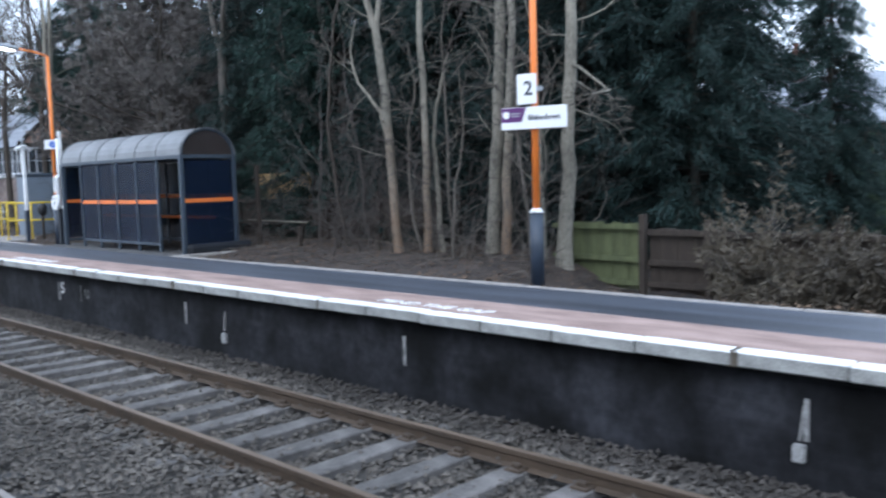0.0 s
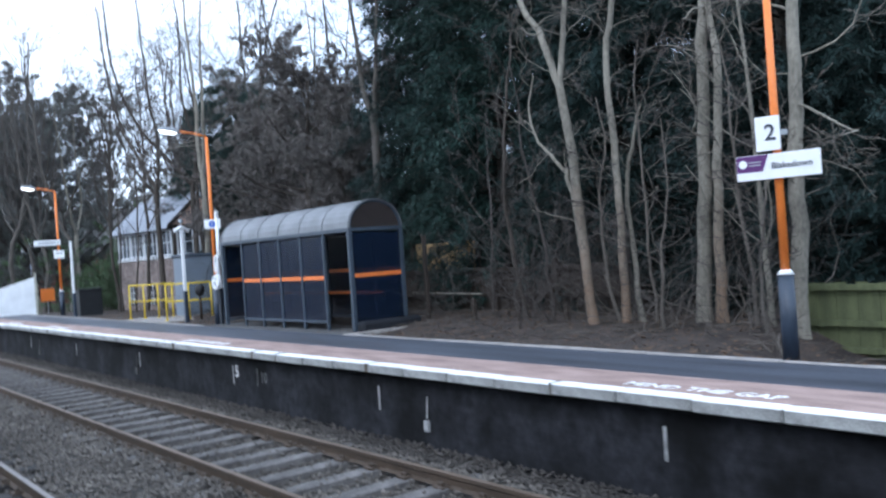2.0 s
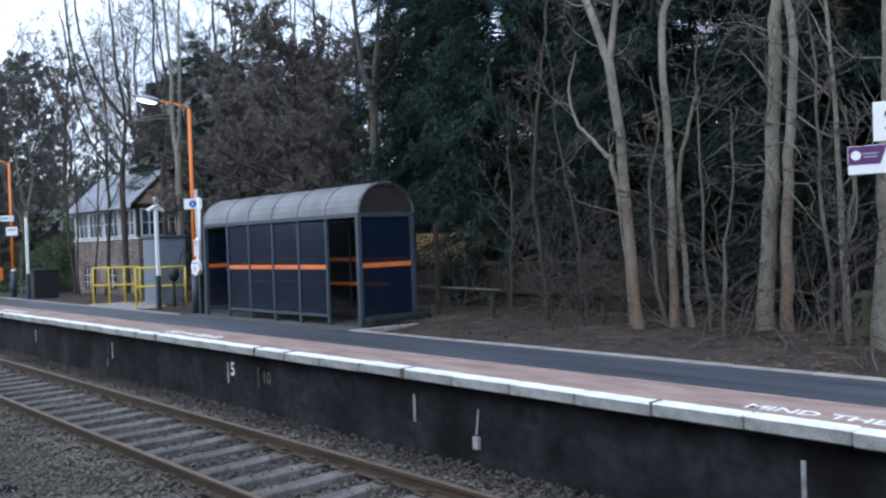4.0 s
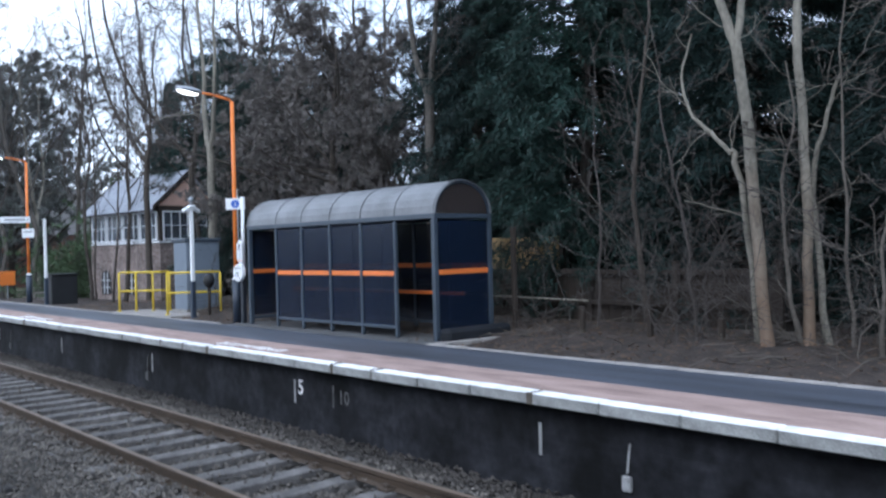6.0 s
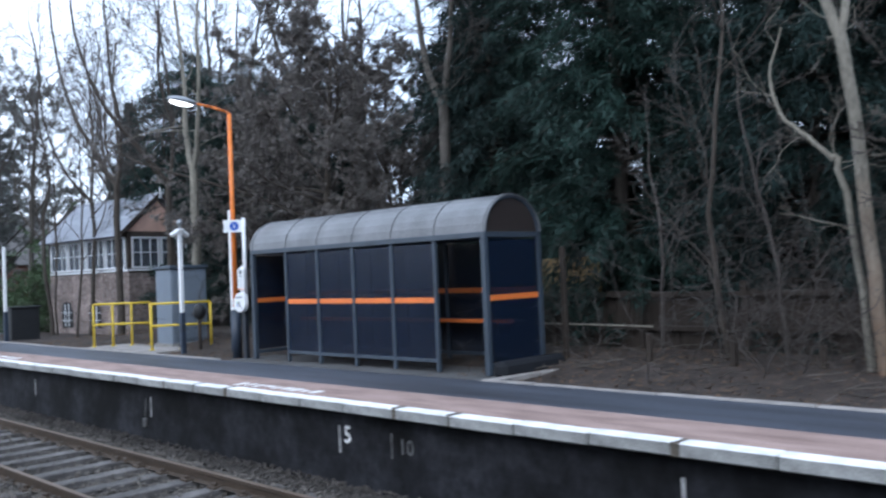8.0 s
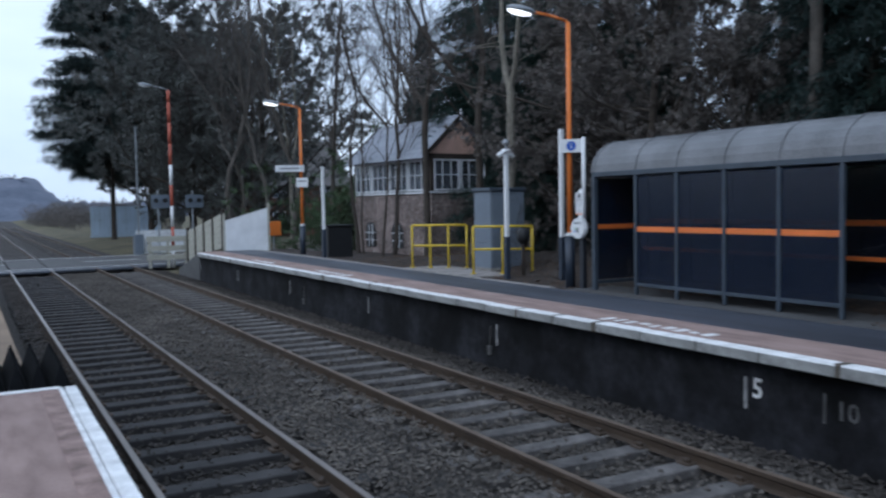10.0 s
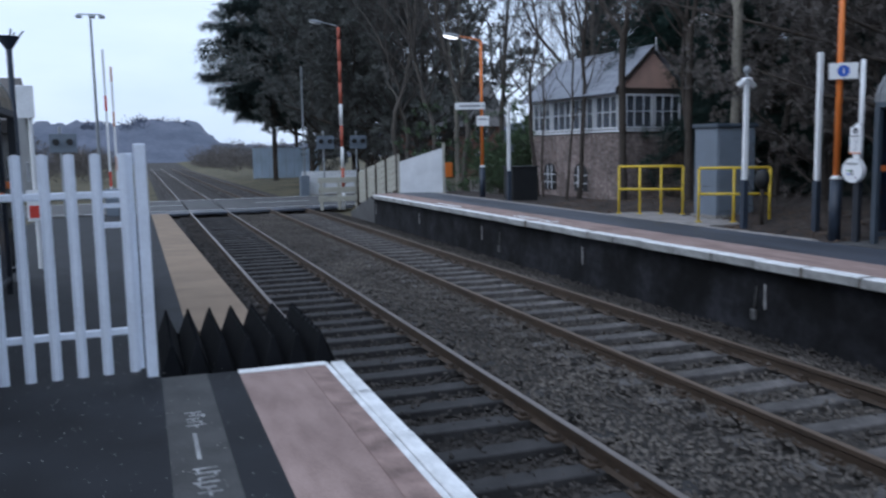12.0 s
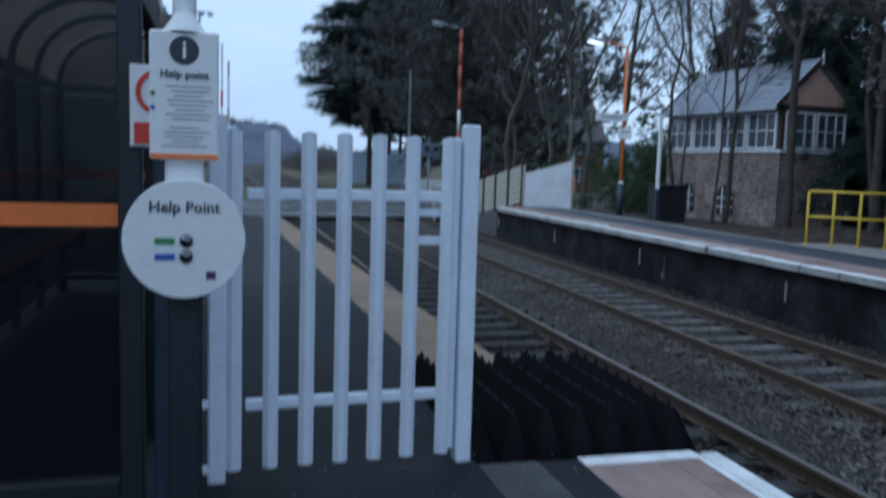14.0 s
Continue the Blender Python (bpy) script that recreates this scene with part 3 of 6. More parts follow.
# ---- coping stones and white edge, far platform ----
coping_bm = box(B(), 0, 0, 0, 0.2, 0.875, 0.125, bevel=0.012)
for fc in coping_bm.faces:
    fc.material_index = 0 if fc.normal.z > 0.3 else 1
coping_mesh = mesh_of(coping_bm, "coping_stone", [WHITE_LINE, WHITE_DIRTY])
patch_mesh = mesh_of(box(B(), 0, 0, 0, 0.202, 0.1, 0.129, bevel=0.01), "coping_joint", JOINT_STAIN)
rc = random.Random(7)
y = -11.5
while y < END_Y - 0.3:
    shared("coping_stone", coping_mesh, far_platform, (FAR_EDGE + 0.1 + rc.uniform(-0.012, 0.012), y, -0.061 + rc.uniform(-0.004, 0.004)), rc.uniform(-0.4, 0.4))
    if rc.random() < 0.3:
        shared("coping_joint", patch_mesh, far_platform, (FAR_EDGE + 0.098, y + 0.44, -0.0615))
    y += 0.885
# near platform: double row of white-painted edge slabs
near_mesh = mesh_of(box(B(), 0, 0, 0, 0.1, 0.89, 0.12, bevel=0.008), "edge_slab", WHITE_LINE)
inner_mesh = mesh_of(box(B(), 0, 0, 0, 0.044, 0.89, 0.12, bevel=0.006), "edge_slab_inner", WHITE_LINE)
y = -11.5
while y < N1 - 0.3:
    y = min(y, N1 - 0.47)
    shared("edge_slab", near_mesh, near_platform, (NEAR_EDGE - 0.03 + rc.uniform(-0.004, 0.004), y, -0.055), rc.uniform(-0.3, 0.3))
    shared("edge_slab", inner_mesh, near_platform, (NEAR_EDGE - 0.111, y, -0.056))
    y += 0.9
# pale kerb at the back of the far platform
kerb_mesh = mesh_of(box(B(), 0, 0, 0, 0.13, 0.9, 0.16, bevel=0.014), "kerb_stone", KERB)
back_kerb = thing("kerb", (0, 0, 0), 0, "pale concrete kerb along the back of the platform", "kerb", kind="structure")
for a, b in ((-8, 17.6), (25.3, 43.2)):
    y = a
    while y < b:
        shared("kerb_stone", kerb_mesh, back_kerb, (9.38 + rc.uniform(-0.01, 0.01), y, -0.07 + rc.uniform(-0.006, 0.006)), rc.uniform(-0.5, 0.5))
        y += 0.91
for k in range(2):
    shared("kerb_stone", kerb_mesh, back_kerb, (9.85 + 0.91 * k, 17.75 - 0.1 * k, -0.06), 84)

# words painted on the far platform, and worn patches of others
FLAT = Matrix(((0, 1, 0, 0), (-1, 0, 0, 0), (0, 0, 1, 0), (0, 0, 0, 1)))
lettering("painted_words", "MIND THE GAP", 0.25, WHITE_LINE, far_platform, Matrix.Translation((7.44, 8.6, 0.003)) @ FLAT @ Matrix.Diagonal((1.02, 1, 1, 1)))
rm = random.Random(12)
for y0 in (19.2, 30.0, 35.5):
    for k in range(9):
        part("worn_letter", box(B(), 7.45 + rm.uniform(-0.03, 0.03), y0 + 0.22 * k, 0.0015, rm.uniform(0.1, 0.24), rm.uniform(0.07, 0.15), 0.008), WHITE_LINE, far_platform)

# white depth stripes, numbers and small boxes on the platform face
for yy in (4.37, 8.9, 13.78, 18.52, 23.48, 28.47, 33.5, 38.46, 43.4):
    part("painted_stripe", box(B(), FAR_FACE - 0.003, yy, -0.52, 0.008, 0.04, 0.34), STRIPE, far_platform)
FACE = Matrix(((0, 0, -1, 0), (-1, 0, 0, 0), (0, 1, 0, 0), (0, 0, 0, 1)))
lettering("painted_number", "5", 0.3, WHITE_LINE, far_platform, Matrix.Translation((FAR_FACE - 0.004, 18.36, -0.46)) @ FACE)
lettering("painted_number", "10", 0.26, STRIPE_DIM, far_platform, Matrix.Translation((FAR_FACE - 0.004, 17.3, -0.5)) @ FACE)
part("painted_stripe", box(B(), FAR_FACE - 0.003, 17.55, -0.5, 0.006, 0.03, 0.3), STRIPE_DIM, far_platform)
for yy in (4.42, 12.68, 23.67, 32.4):
    mt = STRIPE if yy < 20 else STRIPE_DIM
    cap = part("face_fitting", box(B(), FAR_FACE - 0.02, yy, -0.79, 0.05, 0.1, 0.15, bevel=0.01), mt, far_platform, "small pale fitting on the brick face")
    part("pipe", rod(B(), (FAR_FACE - 0.015, yy, -0.69), (FAR_FACE - 0.015, yy - 0.04, -0.4), 0.012, sides=6), mt, cap)

# painted words near the gate, too worn to read
rl = random.Random(3)
for yy, count in ((19.45, 5), (18.5, 6)):
    for k in range(count):
        y, x = yy - 0.062 * k, -0.3 + rl.uniform(-0.015, 0.015)
        part("worn_letter", box(B(), x, y, 0.006, rl.uniform(0.07, 0.12), 0.014, 0.004), STRIPE, near_platform)
        part("worn_letter", box(B(), x + rl.choice((-0.035, 0.0, 0.035)), y - 0.024, 0.006, 0.016, 0.034, 0.004), STRIPE, near_platform)
part("worn_arrow", box(B(), -0.32, 18.85, 0.006, 0.022, 0.42, 0.004), STRIPE, near_platform)


# ---- waiting shelters ----
def shelter(loc, mirror, group):
    """Glazed shelter with a barrel roof. Local: front at x 0, back at x 1.26, from y 0 to 5.94."""
    s = -1 if mirror else 1
    th = thing("waiting_shelter", loc, 0, "blue-grey framed shelter with dark glazing, orange bands and barrel roof", "shelter", group)
    # The near shelter takes the paint darkened for its backlit side.
    frame_paint = SHADED_PAINT if mirror else FRAME_GREY
    D, L, H = 1.26, 5.94, 2.02
    posts = [0.0, 1.01, 1.98, 2.95, 3.92, 4.86, 5.94]
    for i, y in enumerate(posts):
        for x in (0, D):
            w = 0.085 if i in (0, 6) else 0.06
            part("post", box(B(), s * x, y, H / 2, w, w, H, bevel=0.006), frame_paint, th)
    for x in (0, D):
        part("eaves_rail", box(B(), s * x, L / 2, H + 0.03, 0.07, L + 0.09, 0.085, bevel=0.006), frame_paint, th)
    for y in (0, L):
        part("end_rail", box(B(), s * D / 2, y, H + 0.028, D - 0.07, 0.06, 0.08, bevel=0.006), frame_paint, th)
        part("end_foot_rail", box(B(), s * D / 2, y, 0.13, D - 0.09, 0.045, 0.06, bevel=0.004), frame_paint, th)
    part("back_foot_rail", box(B(), s * D, L / 2, 0.15, 0.045, L - 0.09, 0.06, bevel=0.004), frame_paint, th)
    # front panels in the four middle bays, with a foot rail
    for a, b in zip(posts[1:5], posts[2:6]):
        part("foot_rail", box(B(), 0, (a + b) / 2, 0.17, 0.045, b - a - 0.06, 0.055, bevel=0.004), frame_paint, th)
        part("glazing_panel", box(B(), 0, (a + b) / 2, 1.08, 0.012, b - a - 0.06, 1.78), GLASS_TINT, th)
        part("orange_band", box(B(), 0, (a + b) / 2, 1.1, 0.02, b - a - 0.062, 0.085), ORANGE_BAND, th)
    for a, b in zip(posts[:-1], posts[1:]):
        part("glazing_panel", box(B(), s * D, (a + b) / 2, 1.08, 0.012, b - a - 0.06, 1.8), GLASS_TINT, th)
        part("orange_band", box(B(), s * D, (a + b) / 2, 1.2, 0.02, b - a - 0.062, 0.085), ORANGE_BAND, th)
    for y in (0, L):
        part("glazing_panel", box(B(), s * D / 2, y, 1.08, D - 0.09, 0.012, 1.8), GLASS_THIN if mirror else GLASS_TINT, th)
        part("orange_band", box(B(), s * D / 2, y, 1.19 if mirror else 1.12, D - 0.092, 0.02, 0.085), ORANGE_BAND, th)
    # barrel roof, its ribs and closed ends
    n, c, r = 14, D / 2, D / 2 + 0.03
    def arc(rad, z0=H + 0.07, squash=0.86):
        return [(s * (c - rad * math.cos(math.pi * i / n)), z0 + squash * rad * math.sin(math.pi * i / n)) for i in range(n + 1)]
    roof = B()
    prism(roof, arc(r) + list(reversed(arc(r - 0.012))), -0.06, L + 0.06)
    part("barrel_roof", roof, ROOF_CLEAR if mirror else ROOF_GREY, th, "grey curved roof sheet", False)
    for y in posts:
        rib = B()
        prism(rib, arc(r + 0.014) + list(reversed(arc(r + 0.002))), y - 0.022, y + 0.022)
        part("roof_rib", rib, ROOF_GREY, th)
        rib = B()
        prism(rib, arc(r - 0.014) + list(reversed(arc(r - 0.06))), y - 0.025, y + 0.025)
        part("roof_hoop", rib, frame_paint, th)
    for y in (0.0, L):
        part("gable_panel", prism(B(), arc(r - 0.05, H + 0.072), y - 0.006, y + 0.006), (ROOF_CLEAR if y else GLASS_THIN) if mirror else SMOKY_END, th, "smoky half-round end panel")
    # perch bench along the back
    bench = part("bench", box(B(), s * (D - 0.2), L / 2, 0.72, 0.3, L - 0.5, 0.04, bevel=0.01), NAVY, th, "narrow perch bench with orange edge")
    part("bench_edge", box(B(), s * (D - 0.357), L / 2, 0.72, 0.012, L - 0.5, 0.06), ORANGE_BAND, bench)
    for y in (0.6, 2.95, 5.3):
        part("bracket", box(B(), s * (D - 0.2), y, 0.6, 0.26, 0.04, 0.2), frame_paint, bench)
    return th


shelter((9.765, 18.15, 0), False, "platform shelters")
shelter((-1.97, 20.05, 0), True, "platform shelters")
tagged(part("shelter_plinth", box(B(), 10.5, 17.97, 0.08, 1.5, 0.26, 0.24, bevel=0.06), ASPHALT_DAMP), "low dark concrete plinth beside the shelter", "plinth")


# ---- lamp posts ----
def lamp_post(loc, rz, group, height=5.0, lit=True, style="orange"):
    th = thing("street_lamp", loc, rz, "orange platform lamp post with blue-grey base and white collar" if style == "orange" else "tall pole in worn red and white bands with a lamp", "lamp post", group)
    if style == "orange":
        part("base_tube", rod(B(), (0, 0, -0.1), (0, 0, 0.93), 0.095, sides=14), NAVY, th, "blue-grey base tube", True)
        part("collar", rod(B(), (0, 0, 0.93), (0, 0, 0.99), 0.105, 0.06, 14), WHITE, th, "white collar", True)
        part("pole", rod(B(), (0, 0, 0.99), (0, 0, height), 0.052, 0.042, 12), ORANGE, th, "bright orange pole", True)
    else:
        z, k = -0.1, 0
        while z < height - 0.01:
            z2 = min(height, z + 0.9)
            part("pole_band", rod(B(), (0, 0, z), (0, 0, z2), 0.07, sides=12), FADED_RED if k % 2 or z > 3.5 else WHITE, th, "", True)
            z, k = z2, k + 1
    arm = pipe(B(), [(0, 0, height), (-0.05, 0, height + 0.04), (-0.35, 0, height + 0.12), (-0.72, 0, height + 0.17)], 0.026)
    part("arm", arm, ORANGE if style == "orange" else STEEL, th, "", True)
    bm = B()
    bmesh.ops.create_uvsphere(bm, u_segments=14, v_segments=8, radius=0.5, matrix=pose(-0.95, 0, height + 0.2, 0, 8, 0) @ Matrix.Diagonal((0.6, 0.24, 0.16, 1)))
    hd = part("lamp_head", bm, STEEL, th, "pale lamp head", True)
    bm = B()
    bmesh.ops.create_uvsphere(bm, u_segments=12, v_segments=6, radius=0.5, matrix=pose(-0.97, 0, height + 0.165, 0, 8, 0) @ Matrix.Diagonal((0.5, 0.2, 0.14, 1)))
    part("lens", bm, LAMP_GLOW if lit else WHITE, hd, "lit white lens" if lit else "", True)
    return th


POST_GROUP = "orange lamp posts on the platform"
lamp_post((10.06, 9.1, 0), -12, POST_GROUP, 5.0)
lamp_post((9.95, 25.05, 0), -12, POST_GROUP, 4.92)
lamp_post((10.05, 40.2, 0), -12, POST_GROUP, 4.95)

# name board and platform number on the first lamp post
board = thing("station_name_board", (9.97, 9.05, 2.23), 15, "white station name board with purple corner, on the lamp post", "sign")
part("panel", box(B(), 0, 0, 0, 0.03, 0.96, 0.3, bevel=0.004), WHITE, board)
part("bracket", box(B(), 0.05, 0, 0, 0.06, 0.12, 0.12), STEEL, board)
bm = B()
vs = [bm.verts.new((-0.018, y, z)) for y, z in ((0.475, 0.145), (0.1, 0.145), (0.17, -0.05), (0.475, -0.05))]
bm.faces.new(vs)
part("purple_corner", bm, PURPLE, board, "purple printed corner")
bm = B()
bmesh.ops.create_circle(bm, cap_ends=True, segments=16, radius=0.05, matrix=Matrix.Translation((-0.02, 0.4, 0.05)) @ FACE)
part("emblem", bm, WHITE, board, "plain round emblem")
for k in range(2):
    part("print_bar", box(B(), -0.02, 0.26, 0.065 - 0.035 * k, 0.002, 0.15 - 0.02 * k, 0.016), GREY_INK, board)
lettering("station_name", "Blakedown", 0.105, INK, board, Matrix.Translation((-0.02, -0.16, 0.0)) @ FACE)
number = thing("platform_number_sign", (9.93, 9.13, 2.62), 15, "square white sign with the number 2", "sign")
part("panel", box(B(), 0, 0, 0, 0.03, 0.28, 0.41, bevel=0.004), WHITE, number)
lettering("digit", "2", 0.27, INK, number, Matrix.Translation((-0.018, -0.03, 0)) @ FACE)
part("bracket", box(B(), 0.05, -0.15, 0, 0.05, 0.12, 0.06), STEEL, number)

# information sign on the second lamp post
info = thing("information_sign", (9.9, 24.93, 2.62), 55, "small white sign with a blue round symbol", "sign")
part("panel", box(B(), 0, 0, 0, 0.03, 0.42, 0.25, bevel=0.004), WHITE, info)
bm = B()
bmesh.ops.create_circle(bm, cap_ends=True, segments=20, radius=0.09, matrix=Matrix.Translation((-0.018, 0.0, 0)) @ FACE)
part("symbol", bm, BLUE_INK, info)
lettering("letter", "i", 0.13, WHITE, info, Matrix.Translation((-0.02, 0.0, 0)) @ FACE)


# ---- help points ----
def help_point(loc, rz, sign_up=True):
    """A round call panel on a post, below a printed notice; it faces along -y before turning."""
    th = thing("help_point", loc, rz, "white round help point on a dark post under a printed notice", "help point", "help points")
    part("post", box(B(), 0, 0, 0.42, 0.11, 0.09, 1.04, bevel=0.01), SHADED_PAINT, th, "dark square post")
    part("upper_pole", rod(B(), (0, 0.03, 1.0), (0, 0.03, 2.75), 0.038, sides=12), WHITE, th, "white pole", True)
    bm = B()
    rod(bm, (0, -0.05, 1.09), (0, -0.13, 1.09), 0.19, 0.187, 32)
    disc = part("call_panel", bm, WHITE, th, "round white call panel")
    F = pose(0, 0, 0, 90, 0, 0)
    lettering("caption", "Help Point", 0.05, INK, disc, Matrix.Translation((0, -0.132, 1.19)) @ F)
    for z, col in ((1.085, GREEN_INK), (1.035, BLUE_INK)):
        part("label_bar", box(B(), -0.06, -0.131, z, 0.06, 0.004, 0.02), col, disc)
        bm = B()
        bmesh.ops.create_uvsphere(bm, u_segments=14, v_segments=8, radius=0.022, matrix=Matrix.Translation((0.005, -0.13, z)) @ Matrix.Diagonal((1, 0.6, 1, 1)))
        part("button", bm, BUTTON, disc, "domed dark steel button", True)
    part("small_mark", box(B(), 0.08, -0.131, 0.975, 0.03, 0.004, 0.025), PURPLE, disc)
    part("neck", box(B(), 0, -0.03, 1.3, 0.12, 0.07, 0.14, bevel=0.01), WHITE, th)
    notice = part("notice", box(B(), 0.0, -0.06, 1.54, 0.21, 0.05, 0.4, bevel=0.006), WHITE, th, "white printed notice board")
    part("orange_edge", box(B(), 0, -0.0875, 1.35, 0.205, 0.003, 0.016), ORANGE, notice)
    bm = B()
    bmesh.ops.create_circle(bm, cap_ends=True, segments=24, radius=0.045, matrix=Matrix.Translation((0, -0.087, 1.68)) @ F)
    part("symbol", bm, INK, notice)
    lettering("letter", "i", 0.075, WHITE, notice, Matrix.Translation((0, -0.089, 1.68)) @ F)
    lettering("caption", "Help point", 0.034, INK, notice, Matrix.Translation((0, -0.088, 1.605)) @ F)
    for k in range(13):
        part("print_bar", box(B(), 0.012 + 0.006 * (k % 2) - 0.012 * (k > 7), -0.086, 1.568 - 0.0145 * k - 0.012 * (k > 7), 0.14 - 0.025 * (k % 3), 0.002, 0.0038), GREY_INK, notice)
    for z, col in ((1.545, GREEN_INK), (1.5, BLUE_INK)):
        part("print_dot", rod(B(), (-0.095, -0.085, z), (-0.095, -0.088, z), 0.008, sides=10), col, notice)
    part("notice_cap", rod(B(), (0, -0.03, 1.74), (0, -0.03, 1.8), 0.07, 0.03, 14), WHITE, th)
    return th


help_point((-1.755, 19.55, 0.07), 2)
help_point((9.78, 24.45, 0), -88)


# ---- poles with cameras ----
def camera_pole(loc, height, heads, label):
    th = thing("camera_pole", loc, 0, label, "camera pole", "white poles on the platform")
    part("base_tube", box(B(), 0, 0, 0.4, 0.11, 0.11, 0.92, bevel=0.01), NAVY, th, "dark base")
    part("pole", box(B(), 0, 0, (0.86 + height) / 2, 0.085, 0.085, height - 0.86, bevel=0.01), WHITE, th, "white square pole")
    if heads:
        part("cap", box(B(), 0, 0, height + 0.03, 0.16, 0.16, 0.06, bevel=0.02), WHITE, th)
        for a in (20, 200):
            m = pose(0, 0, height + 0.02, 0, 22, a)
            part("security_camera", box(B(), 0.17, 0, 0, 0.26, 0.1, 0.1, bevel=0.03, m=m), WHITE, th, "white camera housing")
        bm = B()
        bmesh.ops.create_uvsphere(bm, u_segments=12, v_segments=8, radius=0.07, matrix=Matrix.Translation((0, 0, height + 0.2)))
        rod(bm, (0, 0, height), (0, 0, height + 0.16), 0.02, sides=8)
        part("aerial", bm, STEEL, th, "", True)
    return th


camera_pole((10.0, 27.3, 0), 2.66, True, "white pole with dark base and two security cameras")
camera_pole((10.55, 26.1, 0), 3.05, False, "plain white pole with a dark base")
camera_pole((9.75, 37.4, 0), 2.82, False, "white pole with dark base beside a black cabinet")


# ---- yellow handrails, cabinet, small posts ----
def handrail(a, b, count):
    d = Vector(b) - Vector(a)
    th = thing("handrail", (a[0], a[1], 0), 0, "yellow tubular handrail with two rails", "handrail", "yellow handrails")
    for k in range(count):
        p = d * k / (count - 1)
        part("upright", rod(B(), (p.x, p.y, -0.1), (p.x, p.y, 1.05), 0.027, sides=10), YELLOW, th, "", True)
        part("foot_plate", rod(B(), (p.x, p.y, -0.04), (p.x, p.y, 0.02), 0.06, sides=10), YELLOW, th)
    for z in (1.06, 0.55):
        part("rail", pipe(B(), [(0, 0, z), (d.x, d.y, z)], 0.027), YELLOW, th, "", True)
    return th


handrail((9.74, 31.25, 0), (10.75, 30.25, 0), 4)
handrail((9.88, 28.5, 0), (10.96, 27.74, 0), 3)
cab = thing("equipment_cabinet", (10.75, 29.0, 0), 0, "tall grey steel equipment cabinet with overhanging lid", "cabinet")
part("body", box(B(), 0.35, 0.3, 0.92, 0.95, 0.75, 1.88, bevel=0.012), CABINET_GREY, cab)
part("lid", box(B(), 0.35, 0.3, 1.9, 1.05, 0.85, 0.09, bevel=0.02), FRAME_GREY, cab, "blue-grey lid")
part("plinth", box(B(), 0.35, 0.3, -0.01, 1.05, 0.85, 0.14), CONCRETE, cab)
door_panel = part("door", box(B(), 0.35, -0.08, 0.95, 0.86, 0.02, 1.6, bevel=0.006), CABINET_GREY, cab)
part("handle", box(B(), 0.66, -0.1, 0.95, 0.03, 0.03, 0.16, bevel=0.006), STEEL, door_panel)
slab = part("concrete_slab", box(B(), 10.5, 29.6, -0.035, 1.8, 3.6, 0.06), KERB)
tagged(slab, "pale concrete slab under the cabinet and handrails", "slab")

horn = thing("bollard_light", (10.45, 27.35, 0), 0, "short dark post with a black rounded head", "post")
part("post", rod(B(), (0, 0, -0.1), (0, 0, 0.72), 0.04, sides=10), FENCE_BROWN, horn, "", True)
bm = B()
bmesh.ops.create_uvsphere(bm, u_segments=12, v_segments=8, radius=0.14, matrix=Matrix.Translation((0, 0, 0.86)) @ Matrix.Diagonal((1, 1, 1.35, 1)))
part("head", bm, BLACK, horn, "black rounded head", True)

relay = thing("relay_cabinet", (10.5, 38.2, -0.1), 0, "low black lineside cabinet on the ground", "cabinet")
part("body", box(B(), 0, 0, 0.5, 0.86, 0.62, 1.04, bevel=0.02), BLACK, relay)
part("lid", box(B(), 0, 0, 1.05, 0.94, 0.7, 0.06, bevel=0.015), BLACK, relay)

sign3 = thing("station_sign", (9.8, 40.05, 2.9), 72, "long white sign board on the lamp post", "sign")
part("panel", box(B(), 0, 0.2, 0.0, 0.03, 0.98, 0.22, bevel=0.004), WHITE_BOARD, sign3)
part("print_bar", box(B(), -0.017, 0.2, 0.0, 0.003, 0.66, 0.06), GREY_INK, sign3)
part("bracket", box(B(), 0.12, -0.2, 0, 0.3, 0.05, 0.05), STEEL, sign3)
sign4 = thing("small_sign", (10.0, 40.0, 2.42), 60, "small white notice on the lamp post", "sign")
part("panel", box(B(), 0, 0, 0, 0.03, 0.4, 0.32, bevel=0.004), WHITE, sign4)
part("print_bar", box(B(), -0.017, 0, 0.05, 0.003, 0.28, 0.05), GREY_INK, sign4)
part("bracket", box(B(), 0.06, 0, 0, 0.1, 0.05, 0.05), STEEL, sign4)


# ---- palisade gate and rubber trespass guards ----
gate = thing("palisade_gate", (-1.1, 20.42, 0), 4, "pale blue-white steel palisade gate across the platform", "gate")
for x in (-0.56, 0.585):
    part("gate_post", box(B(), x, 0, 0.79, 0.075, 0.075, 1.62, bevel=0.008), GATE_WHITE, gate)
part("gate_stile", box(B(), 0.515, 0.01, 0.8, 0.045, 0.045, 1.48, bevel=0.006), GATE_WHITE, gate)
part("gate_stile", box(B(), -0.5, 0.01, 0.8, 0.045, 0.045, 1.5, bevel=0.006), GATE_WHITE, gate)
for z in (0.335, 1.265):
    part("cross_rail", box(B(), 0.015, 0.0, z, 0.9, 0.035, 0.05, bevel=0.006), GATE_WHITE, gate)
pale_bm = B()
folded = [(-0.034, -0.022), (-0.012, -0.042), (0.012, -0.042), (0.034, -0.022), (0.034, -0.016), (0.012, -0.034), (-0.012, -0.034), (-0.034, -0.016)]
low = [pale_bm.verts.new((x, y, 0.05)) for x, y in folded]
top = [pale_bm.verts.new((x, y, 1.54 if abs(x) < 0.02 else 1.53)) for x, y in folded]
for k in range(8):
    pale_bm.faces.new((low[k], low[(k + 1) % 8], top[(k + 1) % 8], top[k]))
